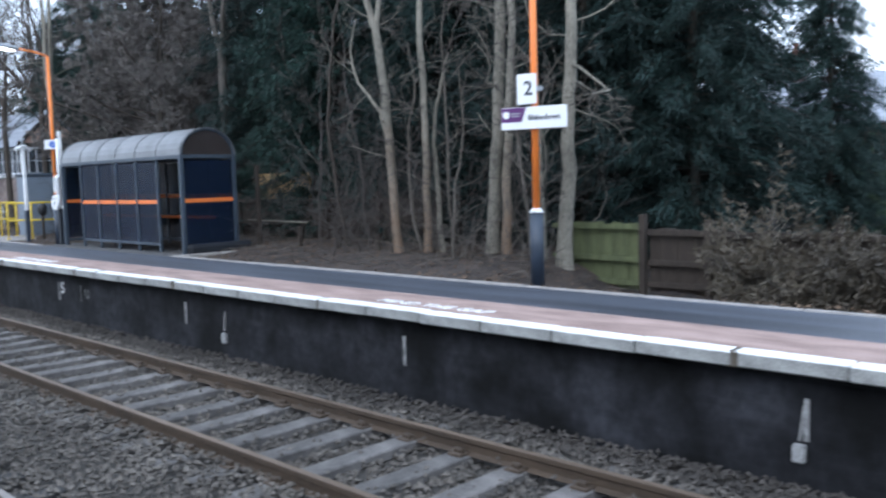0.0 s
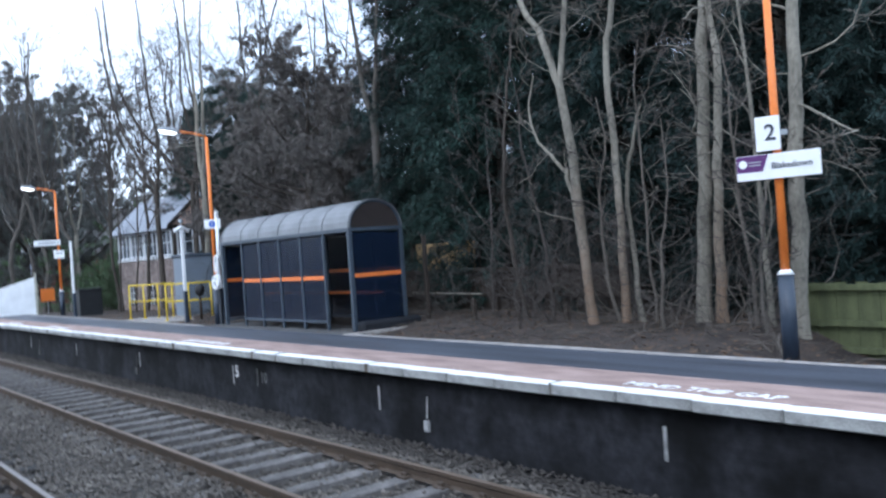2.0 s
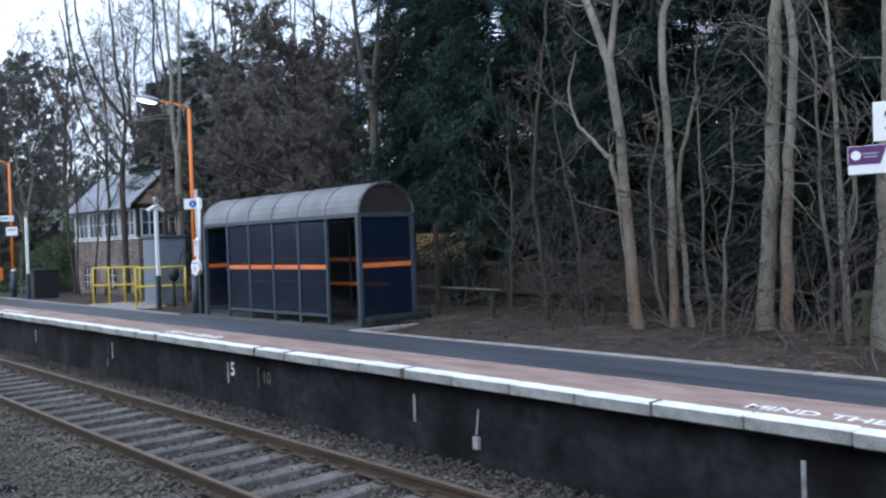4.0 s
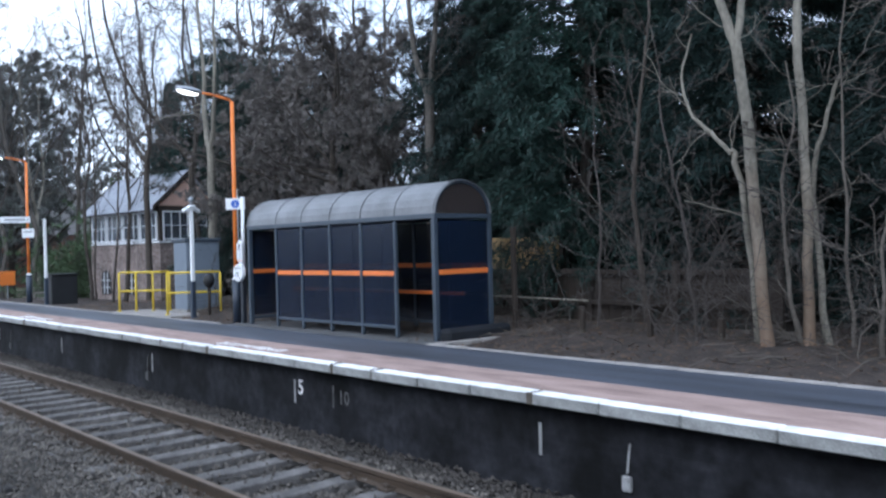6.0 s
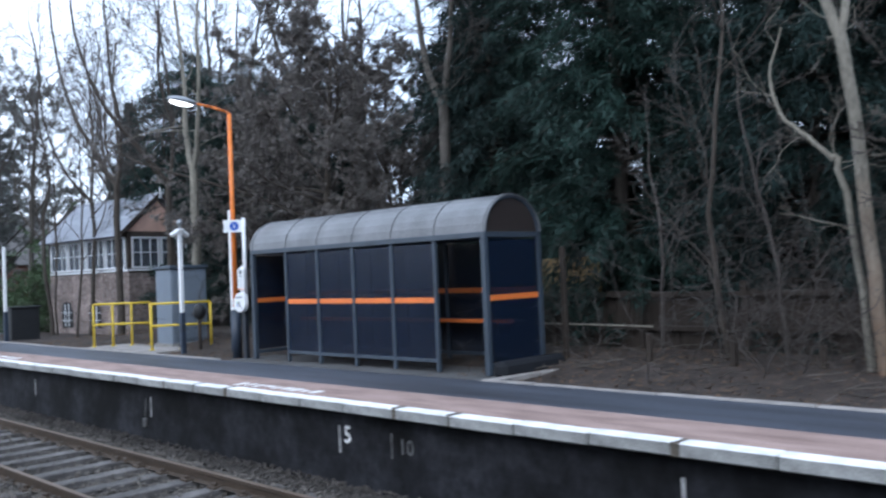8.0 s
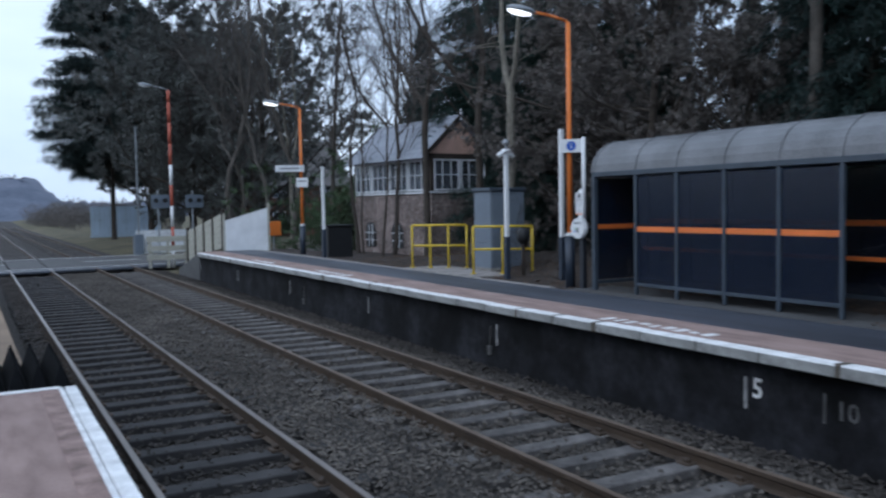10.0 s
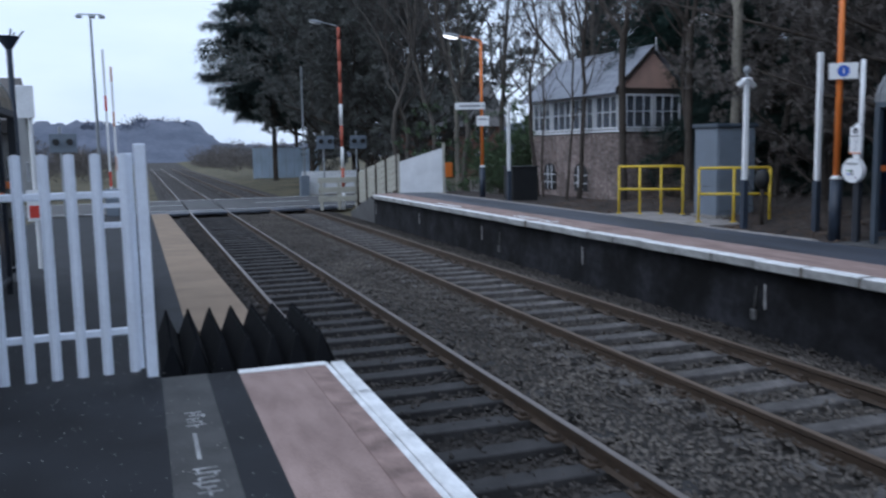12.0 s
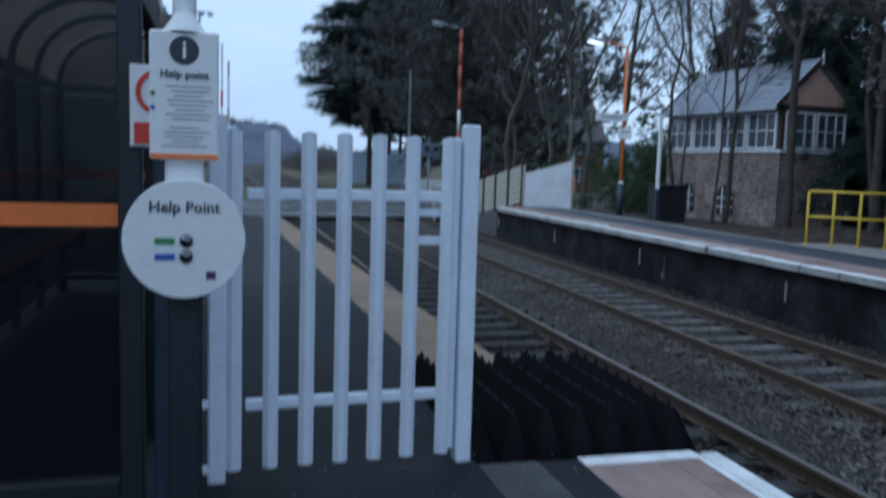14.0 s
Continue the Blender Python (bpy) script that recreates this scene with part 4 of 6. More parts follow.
pale_bm.faces.new(top)
pale_bm.faces.new(list(reversed(low)))
pale_mesh = mesh_of(pale_bm, "pale", GATE_WHITE)
for x in (-0.488, -0.329, -0.171, -0.013, 0.145, 0.303, 0.475):
    shared("pale", pale_mesh, gate, (x, 0, 0))
part("latch_box", box(B(), 0.4, 0.02, 1.06, 0.15, 0.05, 0.035), GATE_WHITE, gate)
part("latch_rail", box(B(), 0.4, 0.02, 1.19, 0.17, 0.04, 0.03), GATE_WHITE, gate)
for z in (0.35, 0.06):
    part("hinge", box(B(), -0.605, -0.02, z, 0.045, 0.03, 0.035, bevel=0.006), GATE_WHITE, gate)

guard = thing("trespass_guard", (0, 0, 0), 0, "black rubber pyramid strips laid across the platform end", "trespass guard")
for k in range(7):
    x = -0.38 + 0.18 * k
    zb = 0.0 if x < 0.7 else -0.14 * (x - 0.6)
    L0, L1 = 20.5, 21.95
    g = B()
    prism(g, [(x - 0.088, zb - 0.16), (x + 0.088, zb - 0.16), (x + 0.086, zb - 0.03), (x + 0.012, zb + 0.17), (x - 0.012, zb + 0.17), (x - 0.086, zb - 0.03)], L0, L1)
    for v in g.verts:
        if v.co.y < L0 + 0.01 and v.co.z > zb:
            v.co.y += 0.1
    for j in range(9):
        rod(g, (x, L0 + 0.14 + 0.155 * j, zb + 0.12), (x, L0 + 0.16 + 0.155 * j, zb + 0.2), 0.03, 0.006, 5)
    part("rubber_strip", g, RUBBER, guard)
part("guard_base", box(B(), 0.16, 21.22, -0.6, 1.24, 1.6, 0.9), RUBBER, guard)

notice2 = thing("warning_sign", (-1.86, 19.98, 1.55), 0, "white warning sign with red ring on a dark post", "sign")
part("panel", box(B(), 0, 0, 0.05, 0.21, 0.012, 0.3, bevel=0.003), WHITE, notice2)
ring = B()
prism(ring, [(0.085 * math.cos(a * math.pi / 12), 0.1 + 0.085 * math.sin(a * math.pi / 12)) for a in range(25)] + [(0.066 * math.cos(a * math.pi / 12), 0.1 + 0.066 * math.sin(a * math.pi / 12)) for a in range(24, -1, -1)], -0.0095, -0.0075)
part("red_ring", ring, RED, notice2)
part("red_block", box(B(), 0.0, -0.008, -0.05, 0.18, 0.003, 0.08), RED, notice2)
part("support_post", rod(B(), (0.0, 0.05, -1.6), (0.0, 0.05, 0.2), 0.03, sides=8), NAVY, notice2)


# ---- signal box ----
def sash(name_parent, m, w, h, cols, rows):
    """A white-framed window; m puts its lower left corner, width along local x, height along z, outward along -y."""
    win = thing("window", (0, 0, 0))
    win.parent = name_parent
    win.matrix_basis = m
    fr = B()
    for x in (0.03, w - 0.03):
        box(fr, x, 0, h / 2, 0.06, 0.07, h)
    for z in (0.03, h - 0.03):
        box(fr, w / 2, -0.002, z, w - 0.12, 0.07, 0.06)
    part("window_frame", fr, WINDOW_WHITE, win)
    for i in range(1, cols):
        part("glazing_bar", box(B(), w * i / cols, 0, h / 2, 0.03, 0.05, h - 0.12), WINDOW_WHITE, win)
    for j in range(1, rows):
        part("glazing_bar", box(B(), w / 2, 0.002, h * j / rows, w - 0.12, 0.045, 0.028), WINDOW_WHITE, win)
    part("pane", box(B(), w / 2, 0.012, h / 2, w - 0.1, 0.008, h - 0.1), GLASS_CLEAR, win)
    return win


sbx = thing("signal_box", (14.05, 38.2, -0.35), 5, "brick signal box with white sash windows and slate gable roof", "signal box")
W, L, SILL, EAVE, RIDGE = 2.5, 5.6, 2.37, 3.62, 4.9
part("brick_wall", box(B(), W / 2, L / 2, SILL / 2 - 0.1, W, L, SILL + 0.1), BRICK, sbx, "weathered brown brick base")
part("sill_band", box(B(), W / 2, L / 2, SILL + 0.0, W + 0.1, L + 0.1, 0.07), WINDOW_WHITE, sbx, "white painted sill band")
# Solid dark block behind the panes; its colour stands in for the room's shade.
part("dark_room_block", box(B(), W / 2, L / 2, SILL + 0.65, W - 1.0, L - 0.9, 1.2), BARK_DARK, sbx, "solid dark block for the unlit room")
for x in (0.05, W - 0.05):
    for y in (0.05, L - 0.05):
        part("corner_post", box(B(), x, y, (SILL + EAVE) / 2, 0.12, 0.12, EAVE - SILL), FENCE_BROWN, sbx)
part("lintel", box(B(), W / 2, L / 2, EAVE + 0.0, W + 0.04, L + 0.04, 0.2), FENCE_BROWN, sbx, "dark timber lintel band")
for k in range(4):
    sash(sbx, pose(0.0, L - 0.14 - 1.34 * k, SILL + 0.06, 0, 0, -90), 1.26, 1.1, 3, 2)
for k in range(2):
    sash(sbx, pose(0.13 + 1.14 * k, 0.0, SILL + 0.06, 0, 0, 0), 1.08, 1.1, 3, 2)
for x0 in (0.0, L):
    part("gable", prism(B(), [(0, EAVE + 0.1), (W, EAVE + 0.1), (W / 2, RIDGE - 0.06)], x0 + (0.0 if x0 == 0 else -0.06), x0 + (0.06 if x0 == 0 else 0.0)), SALMON, sbx, "salmon boarded gable")
    for s in (0, 1):
        a, b = ((-0.3, EAVE - 0.05), (W / 2, RIDGE + 0.1)) if s == 0 else ((W + 0.3, EAVE - 0.05), (W / 2, RIDGE + 0.1))
        yb = x0 + (-0.12 if x0 == 0 else 0.08)
        part("bargeboard", prism(B(), [a, (a[0], a[1] + 0.14), (b[0], b[1] + 0.14), b], yb, yb + 0.04), FENCE_BROWN, sbx)
part("finial", rod(B(), (W / 2, -0.1, RIDGE), (W / 2, -0.1, RIDGE + 0.42), 0.04, 0.015, 8), WINDOW_WHITE, sbx)
for s in (-1, 1):
    run = math.hypot(W / 2 + 0.35, RIDGE - EAVE + 0.2)
    ang = math.degrees(math.atan2(RIDGE - EAVE + 0.2, W / 2 + 0.35))
    slope_part = part("roof", box(B(), 0, 0, 0, run, L + 0.2, 0.05), SLATE, sbx, "grey slate roof slope")
    slope_part.matrix_basis = pose(W / 2 + s * (W / 2 + 0.35) / 2, L / 2, (RIDGE + EAVE) / 2 + 0.02, 0, s * ang, 0)
    for c in range(7):
        st = part("slate_course", box(B(), 0, 0, 0, run / 7 + 0.02, L + 0.2, 0.012), SLATE, sbx)
        st.matrix_basis = slope_part.matrix_basis @ pose(-run / 2 + run * (c + 0.5) / 7, 0, 0.034, 0, 1.5 * s, 0)
part("ridge_tile", rod(B(), (W / 2, -0.12, RIDGE + 0.13), (W / 2, L + 0.12, RIDGE + 0.13), 0.08, sides=8), SLATE, sbx)
for y in (4.3, 2.3):
    n = 8
    arch = [(0.4 * math.cos(math.pi * i / n), 1.0 + 0.32 * math.sin(math.pi * i / n)) for i in range(n + 1)] + [(-0.4, 0.35), (0.4, 0.35)]
    part("arched_opening", prism(B(), arch, -0.02, 0.02, pose(0, y, 0, 0, 0, -90)), BLACK, sbx, "dark arched opening")
    for w in (-0.13, 0.13):
        part("glazing_bar", box(B(), -0.03, y + w, 0.8, 0.03, 0.035, 0.85), WINDOW_WHITE, sbx)
    for z in (0.62, 0.9):
        part("glazing_bar", box(B(), -0.03, y, z, 0.028, 0.76, 0.03), WINDOW_WHITE, sbx)
    ringa = [(0.52 * math.cos(math.pi * i / n), 1.0 + 0.44 * math.sin(math.pi * i / n)) for i in range(n + 1)] + [(0.4 * math.cos(math.pi * i / n), 1.0 + 0.32 * math.sin(math.pi * i / n)) for i in range(n, -1, -1)]
    part("brick_arch", prism(B(), ringa, -0.03, 0.02, pose(0, y, 0, 0, 0, -90)), BRICK, sbx)


# ---- houses beyond ----
def house(loc, rz, w, l, eave, ridge, wall, roof, label):
    th = thing("house", loc, rz, label, "house")
    part("wall", box(B(), 0, 0, eave / 2, w, l, eave), wall, th)
    for y in (-l / 2, l / 2 - 0.1):
        part("gable_wall", prism(B(), [(-w / 2, eave), (w / 2, eave), (0, ridge)], y, y + 0.1), wall, th)
    for s in (-1, 1):
        run, ang = math.hypot(w / 2 + 0.3, ridge - eave + 0.2), math.degrees(math.atan2(ridge - eave + 0.2, w / 2 + 0.3))
        r = part("roof", box(B(), 0, 0, 0, run, l + 0.5, 0.08), roof, th)
        r.matrix_basis = pose(s * (w / 2 + 0.3) / 2, 0, (ridge + eave) / 2 - 0.04, 0, s * ang, 0)
    for z in ([1.0, 3.4] if eave > 4 else [1.0]):
        for y in (-l / 4, l / 4):
            sash(th, pose(-w / 2 - 0.02, y + 0.6, z, 0, 0, -90), 1.2, 1.2, 2, 2)
        for x in (-w / 4 - 0.6, w / 4 - 0.6):
            sash(th, pose(x, -l / 2 - 0.02, z, 0, 0, 0), 1.2, 1.2, 2, 2)
    ch = part("chimney", box(B(), 0, l / 3, ridge + 0.4, 0.6, 0.9, 1.6), wall, th)
    part("chimney_pot", rod(B(), (0, l / 3, ridge + 1.2), (0, l / 3, ridge + 1.6), 0.13, 0.1, 10), BRICK_RED, ch)
    return th


house((26.5, 90, -0.95), 90, 8, 9, 4.6, 8.8, BRICK_RED, ROOF_BROWN, "red brick house with grey roof among trees")
house((-11.5, 70, -0.95), 90, 8, 9, 3.9, 7.0, RENDER_PALE, ROOF_BROWN, "pale rendered house with dark roof beyond the crossing")
house((38, 13.0, -0.2), 0, 7, 10, 3.4, 5.4, BRICK_RED, SLATE, "red brick house glimpsed behind the conifers")
house((38, 3.5, -0.2), 0, 7, 9, 3.4, 5.4, BRICK_RED, SLATE, "red brick house behind a garden hedge")

# ---- level crossing furniture ----
wing = thing("white_screen", (9.05, 43.6, 0), -14, "white boarded screen with sloping top at the platform end", "screen")
part("screen_board", prism(B(), [(-0.78, -0.1), (0.78, -0.1), (0.78, 1.58), (-0.78, 1.12)], -0.025, 0.025), WHITE_BOARD, wing)
for k in range(9):
    x = -0.74 + 0.185 * k
    part("cover_strip", box(B(), x, -0.03, 0.5 + 0.02 * k, 0.02, 0.012, 1.15 + 0.04 * k), WHITE_BOARD, wing)
for x in (-0.82, 0.82):
    part("post", box(B(), x, 0.03, 0.62 + 0.2 * (x > 0), 0.09, 0.09, 1.55 + 0.35 * (x > 0)), OLD_WOOD, wing)

tf = thing("timber_fence", (8.25, 43.9, 0), 0, "weathered cream timber fence stepping down to the crossing", "fence")
for k in range(5):
    y, z = 1.35 * k, -0.19 * k
    part("fence_post", box(B(), -0.03 * k, y, z + 0.62, 0.12, 0.12, 1.85), FENCE_BROWN, tf, "dark fence post")
    if k < 4:
        for r in range(6):
            o = part("fence_board", box(B(), 0, 0, 0, 0.025, 1.3, 0.2, bevel=0.004), OLD_WOOD, tf)
            o.matrix_basis = pose(-0.03 * k - 0.02, y + 0.675, z + 0.22 + 0.215 * r - 0.09, -8, 0, 1)
rail_fence = thing("rail_fence", (8.1, 49.6, -0.87), 0, "weathered three-rail timber fence beside the crossing", "fence")
for x in (0, -0.75, -1.5):
    part("fence_post", box(B(), x, 0, 0.6, 0.11, 0.11, 1.3), OLD_WOOD, rail_fence)
for z in (0.42, 0.8, 1.2):
    part("fence_rail", box(B(), -0.75, -0.07, z, 1.8, 0.04, 0.22, bevel=0.006), OLD_WOOD, rail_fence)
wall_w = thing("crossing_fence", (10.6, 63.2, -0.9), 0, "low white boarded fence beyond the road", "fence")
for k in range(28):
    part("board", box(B(), -2.3 + 0.165 * k, 0, 0.66, 0.15, 0.03, 1.32), WHITE_BOARD, wall_w)
for z in (0.35, 1.0):
    part("fence_rail", box(B(), 0, 0.04, z, 4.7, 0.04, 0.09), WHITE_BOARD, wall_w)
pk = thing("picket_fence", (12.0, 46.2, -0.75), -8, "pale weathered picket fence", "fence")
for k in range(30):
    part("picket", prism(B(), [(0.14 * k - 0.04, 0.0), (0.14 * k + 0.04, 0.0), (0.14 * k + 0.04, 0.98), (0.14 * k, 1.05), (0.14 * k - 0.04, 0.98)], 0, 0.02), KERB, pk)
for z in (0.3, 0.8):
    part("fence_rail", box(B(), 2.0, 0.035, z, 4.2, 0.03, 0.07), KERB, pk)
bs = thing("steel_fence", (13.0, 98, -0.9), 0, "blue-grey profiled steel fence and hut beyond the crossing", "fence")
for k in range(16):
    part("steel_panel", prism(B(), [(-3.2 + 0.4 * k, 0), (-2.82 + 0.4 * k, 0), (-2.82 + 0.4 * k, 2.9), (-3.2 + 0.4 * k, 2.9)], 0.03 * (k % 2), 0.06 + 0.03 * (k % 2)), BLUE_STEEL, bs)
orange_sign = thing("orange_sign", (11.2, 47.0, -0.8), 0, "orange road sign on a post", "sign")
part("panel", box(B(), 0, 0, 1.5, 0.62, 0.03, 0.6, bevel=0.02), ORANGE, orange_sign)
part("post", rod(B(), (0, 0.05, -0.1), (0, 0.05, 1.8), 0.03, sides=8), STEEL, orange_sign)

for x, y in ((9.3, 62.0), (11.25, 62.2), (-3.4, 51.0)):
    rs_ = thing("road_signal", (x, y, -0.9), 0, "grey-backed road crossing signal on a post", "signal", "road signals")
    part("post", rod(B(), (0, 0, -0.1), (0, 0, 3.6), 0.05, sides=10), STEEL, rs_)
    bk = part("backboard", box(B(), 0.1, -0.08, 2.95, 1.0, 0.03, 0.75, bevel=0.02), CABINET_GREY, rs_)
    for dx in (-0.15, 0.35):
        part("lamp_unit", rod(B(), (dx, -0.09, 3.0), (dx, -0.25, 3.0), 0.13, sides=12), BLACK, bk)

lamp_post((7.7, 50.3, -0.87), 0, "crossing poles", 7.6, False, "striped")


def boom(loc, top, label, mats):
    th = thing("barrier_boom", loc, 0, label, "barrier", "crossing poles")
    part("pedestal", box(B(), 0, 0.2, 0.5, 0.5, 0.5, 1.2, bevel=0.03), CABINET_GREY, th)
    z, k = 0.6, 0
    while z < top:
        part("boom_band", box(B(), 0, 0, z + 0.3, 0.09, 0.05, 0.6), mats[k % len(mats)], th)
        z, k = z + 0.6, k + 1
    return th


boom((8.3, 62.6, -0.9), 6.8, "raised pale crossing barrier", [STEEL])
boom((-1.65, 51.0, -0.9), 6.4, "raised red and white crossing barrier", [WHITE, RED, WHITE, WHITE, WHITE])
boom((-1.4, 51.6, -0.9), 5.8, "raised crossing barrier in pale red and white", [WHITE, WHITE, SALMON])
mast = thing("lighting_mast", (-3.2, 80, -0.9), 0, "tall grey lighting mast with three lamps", "lamp post")
part("pole", rod(B(), (0, 0, -0.2), (0, 0, 12.35), 0.13, 0.08, 10), STEEL, mast)
part("crossarm", box(B(), 0, 0, 12.3, 1.6, 0.08, 0.08), STEEL, mast)
for x in (-0.75, 0.1, 0.75):
    part("lamp_head", box(B(), x, 0, 12.15, 0.42, 0.3, 0.22, bevel=0.05), STEEL, mast)
sp = thing("lamp_column", (-2.6, 31.5, -0.75), 0, "dark lamp column with a spreading head", "lamp post")
part("pole", rod(B(), (0, 0, -0.2), (0, 0, 4.2), 0.06, 0.05, 10), NAVY, sp)
part("head", rod(B(), (0, 0, 4.2), (0, 0, 4.42), 0.06, 0.2, 12), NAVY, sp)
for a in range(5):
    part("spike", rod(B(), (0.15 * math.cos(a * 1.257), 0.15 * math.sin(a * 1.257), 4.4), (0.26 * math.cos(a * 1.257), 0.26 * math.sin(a * 1.257), 4.52), 0.015, sides=6), NAVY, sp)
wsign = thing("pole_sign", (-2.13, 29.5, -0.55), 0, "white notice on a slender white pole", "sign")
part("pole", rod(B(), (0, 0, -0.1), (0, 0, 3.1), 0.035, sides=8), WHITE, wsign)
part("panel", box(B(), -0.05, -0.05, 2.95, 0.25, 0.04, 0.52, bevel=0.01), WHITE_BOARD, wsign)
part("red_notice", box(B(), 0, -0.05, 1.3, 0.26, 0.03, 0.5), WHITE_BOARD, wsign)
part("red_print", box(B(), 0, -0.067, 1.2, 0.2, 0.003, 0.2), RED, wsign)


# ---- fences behind the far platform ----
def board_fence(x, y0, y1, z, h, mat, label, name="timber_fence"):
    th = thing(name, (x, y0, z), 0, label, "fence")
    n = int((y1 - y0) / 1.83)
    for k in range(n + 1):
        part("fence_post", box(B(), 0, k * 1.83, h / 2, 0.1, 0.1, h + 0.3), FENCE_BROWN, th)
    bw = 0.15
    rr = random.Random(int(y0 * 7) + 3)
    for k in range(int((y1 - y0) / bw)):
        part("fence_board", box(B(), 0.06 + 0.012 * (k % 2), bw * (k + 0.5), h / 2 + rr.uniform(-0.02, 0.02), 0.018, bw * 1.08, h), mat, th)
    for zz in (0.12, h * 0.47, h - 0.05):
        part("fence_rail", box(B(), -0.02, (y1 - y0) / 2, zz, 0.05, y1 - y0, 0.08), mat, th)
    return th


board_fence(12.3, 8.75, 10.45, -0.4, 1.05, FENCE_GREEN, "algae-green timber fence panels behind the platform")
board_fence(12.3, 4.0, 8.65, -0.4, 0.97, FENCE_BROWN, "dark brown timber fence panels behind the platform")
board_fence(13.2, 14.0, 24.5, -0.1, 1.15, FENCE_BROWN, "dark brown timber fence behind the shelter")
tan = thing("fence_panel", (13.6, 18.9, 0), 0, "tan woven timber fence panel behind the shelter", "fence")
for k in range(8):
    part("slat", box(B(), 0, 0.95, 0.95 + 0.1 * k, 0.02, 2.3, 0.09), FENCE_TAN, tan)
for y in (-0.3, 2.2):
    part("fence_post", box(B(), -0.04, y, 0.8, 0.09, 0.09, 1.9), FENCE_BROWN, tan)
wire = thing("post_and_rail", (11.6, 13.1, 0), 0, "old wooden posts with a thin rail", "fence")
for y, h in ((5.0, 1.85), (3.5, 0.5), (2.2, 0.5), (1.0, 0.4)):
    part("fence_post", box(B(), 0, y, h / 2 - 0.1, 0.08, 0.08, h + 0.2, bevel=0.01), FENCE_BROWN, wire)
part("thin_rail", rod(B(), (0.3, 5.9, 0.6), (0.3, 3.6, 0.57), 0.014, sides=6), BARK_GREY, wire)


# ---- trees ----
class Tubes:
    def __init__(self):
        self.v, self.f = [], []

    def add(self, pts, radii, sides):
        base, n = len(self.v), len(pts)
        for i, p in enumerate(pts):
            d = (pts[min(i + 1, n - 1)] - pts[max(i - 1, 0)]).normalized()
            u = d.cross(Vector((0.31, 0.95, 0.07))).normalized()
            w = d.cross(u)
            for k in range(sides):
                a = 2 * math.pi * k / sides
                self.v.append(tuple(p + (u * math.cos(a) + w * math.sin(a)) * radii[i]))
        for i in range(n - 1):
            for k in range(sides):
                k2 = (k + 1) % sides
                self.f.append((base + i * sides + k, base + i * sides + k2, base + (i + 1) * sides + k2, base + (i + 1) * sides + k))

    def mesh(self, name, mat, smooth=True):
        me = bpy.data.meshes.new(name)
        me.from_pydata(self.v, [], self.f)
        return finish(me, mat, smooth)


def grow(tubes, tips, rr, p, d, length, r, level, spec):
    d0 = d.copy()
    segs = (13, 7, 4, 3, 2)[level]
    sides = (9, 6, 4, 3, 3)[level]
    pts, rad, dirs = [p.copy()], [r * (1.35 if level == 0 else 1.0)], [d.copy()]
    wander = spec["wander"] * (spec.get("bend", 0.22) if level == 0 else 1.0)
    for i in range(segs):
        d = (d + (d0 - d) * (0.35 if level == 0 else 0) + Vector((rr.gauss(0, wander), rr.gauss(0, wander), rr.gauss(0, wander * 0.6) + spec["lift"] * (level > 0)))).normalized()
        p = p + d * (length / segs)
        pts.append(p.copy())
        dirs.append(d.copy())
        rad.append(max(spec["tip"], r * (1 - (i + 1) / segs * (0.72 if level < 2 else 0.85))))
    (tubes[0] if level < 2 else tubes[1]).add(pts, rad, sides)
    if level >= spec["levels"]:
        tips.append((pts[-1], d))
        tips.append((pts[len(pts) // 2], d))
        return
    count = spec["kids"][level]
    lo = spec["clear"] if level == 0 else 0.2
    for k in range(count):
        u = lo + (1 - lo) * (k + rr.random()) / count
        i = min(segs - 1, int(u * segs))
        q = pts[i].lerp(pts[i + 1], u * segs - i)
        out = Vector((rr.gauss(0, 1), rr.gauss(0, 1), rr.gauss(0, 0.3)))
        out = (out - out.project(dirs[i])).normalized()
        spread = spec["spread"] * rr.uniform(0.7, 1.25)
        nd = (dirs[i] * math.cos(spread) + out * math.sin(spread)).normalized()
        nl = length * spec["ratio"][level] * rr.uniform(0.6, 1.2) * ((0.3 + 0.8 * math.sin(math.pi * (0.12 + 0.85 * u)) if spec.get("round") else 1.15 - 0.6 * u) if level == 0 else 1 - 0.4 * u)
        nr = max(spec["tip"], rad[i] * spec.get("thin", 0.5) * rr.uniform(0.7, 1.0))
        grow(tubes, tips, rr, q, nd, nl, nr, level + 1, spec)


def blades(centres, dirs, length, width, rs, per):
    """Slim leaf triangles round points; returns vertices and faces."""
    c = np.repeat(np.array(centres, float), per, 0)
    d = np.repeat(np.array(dirs, float), per, 0)
    n = len(c)
    d = d + rs.normal(0, 0.75, (n, 3))
    d /= np.linalg.norm(d, axis=1, keepdims=True) + 1e-9
    side = np.cross(d, rs.normal(0, 1, (n, 3)))
    side /= np.linalg.norm(side, axis=1, keepdims=True) + 1e-9
    ln = length * rs.uniform(0.6, 1.3, (n, 1))
    w = width * rs.uniform(0.6, 1.3, (n, 1))
    c = c + rs.normal(0, length * 0.35, (n, 3))
    v = np.stack([c - side * w / 2, c + side * w / 2, c + d * ln], 1).reshape(-1, 3)
    return v, np.arange(n * 3).reshape(-1, 3)


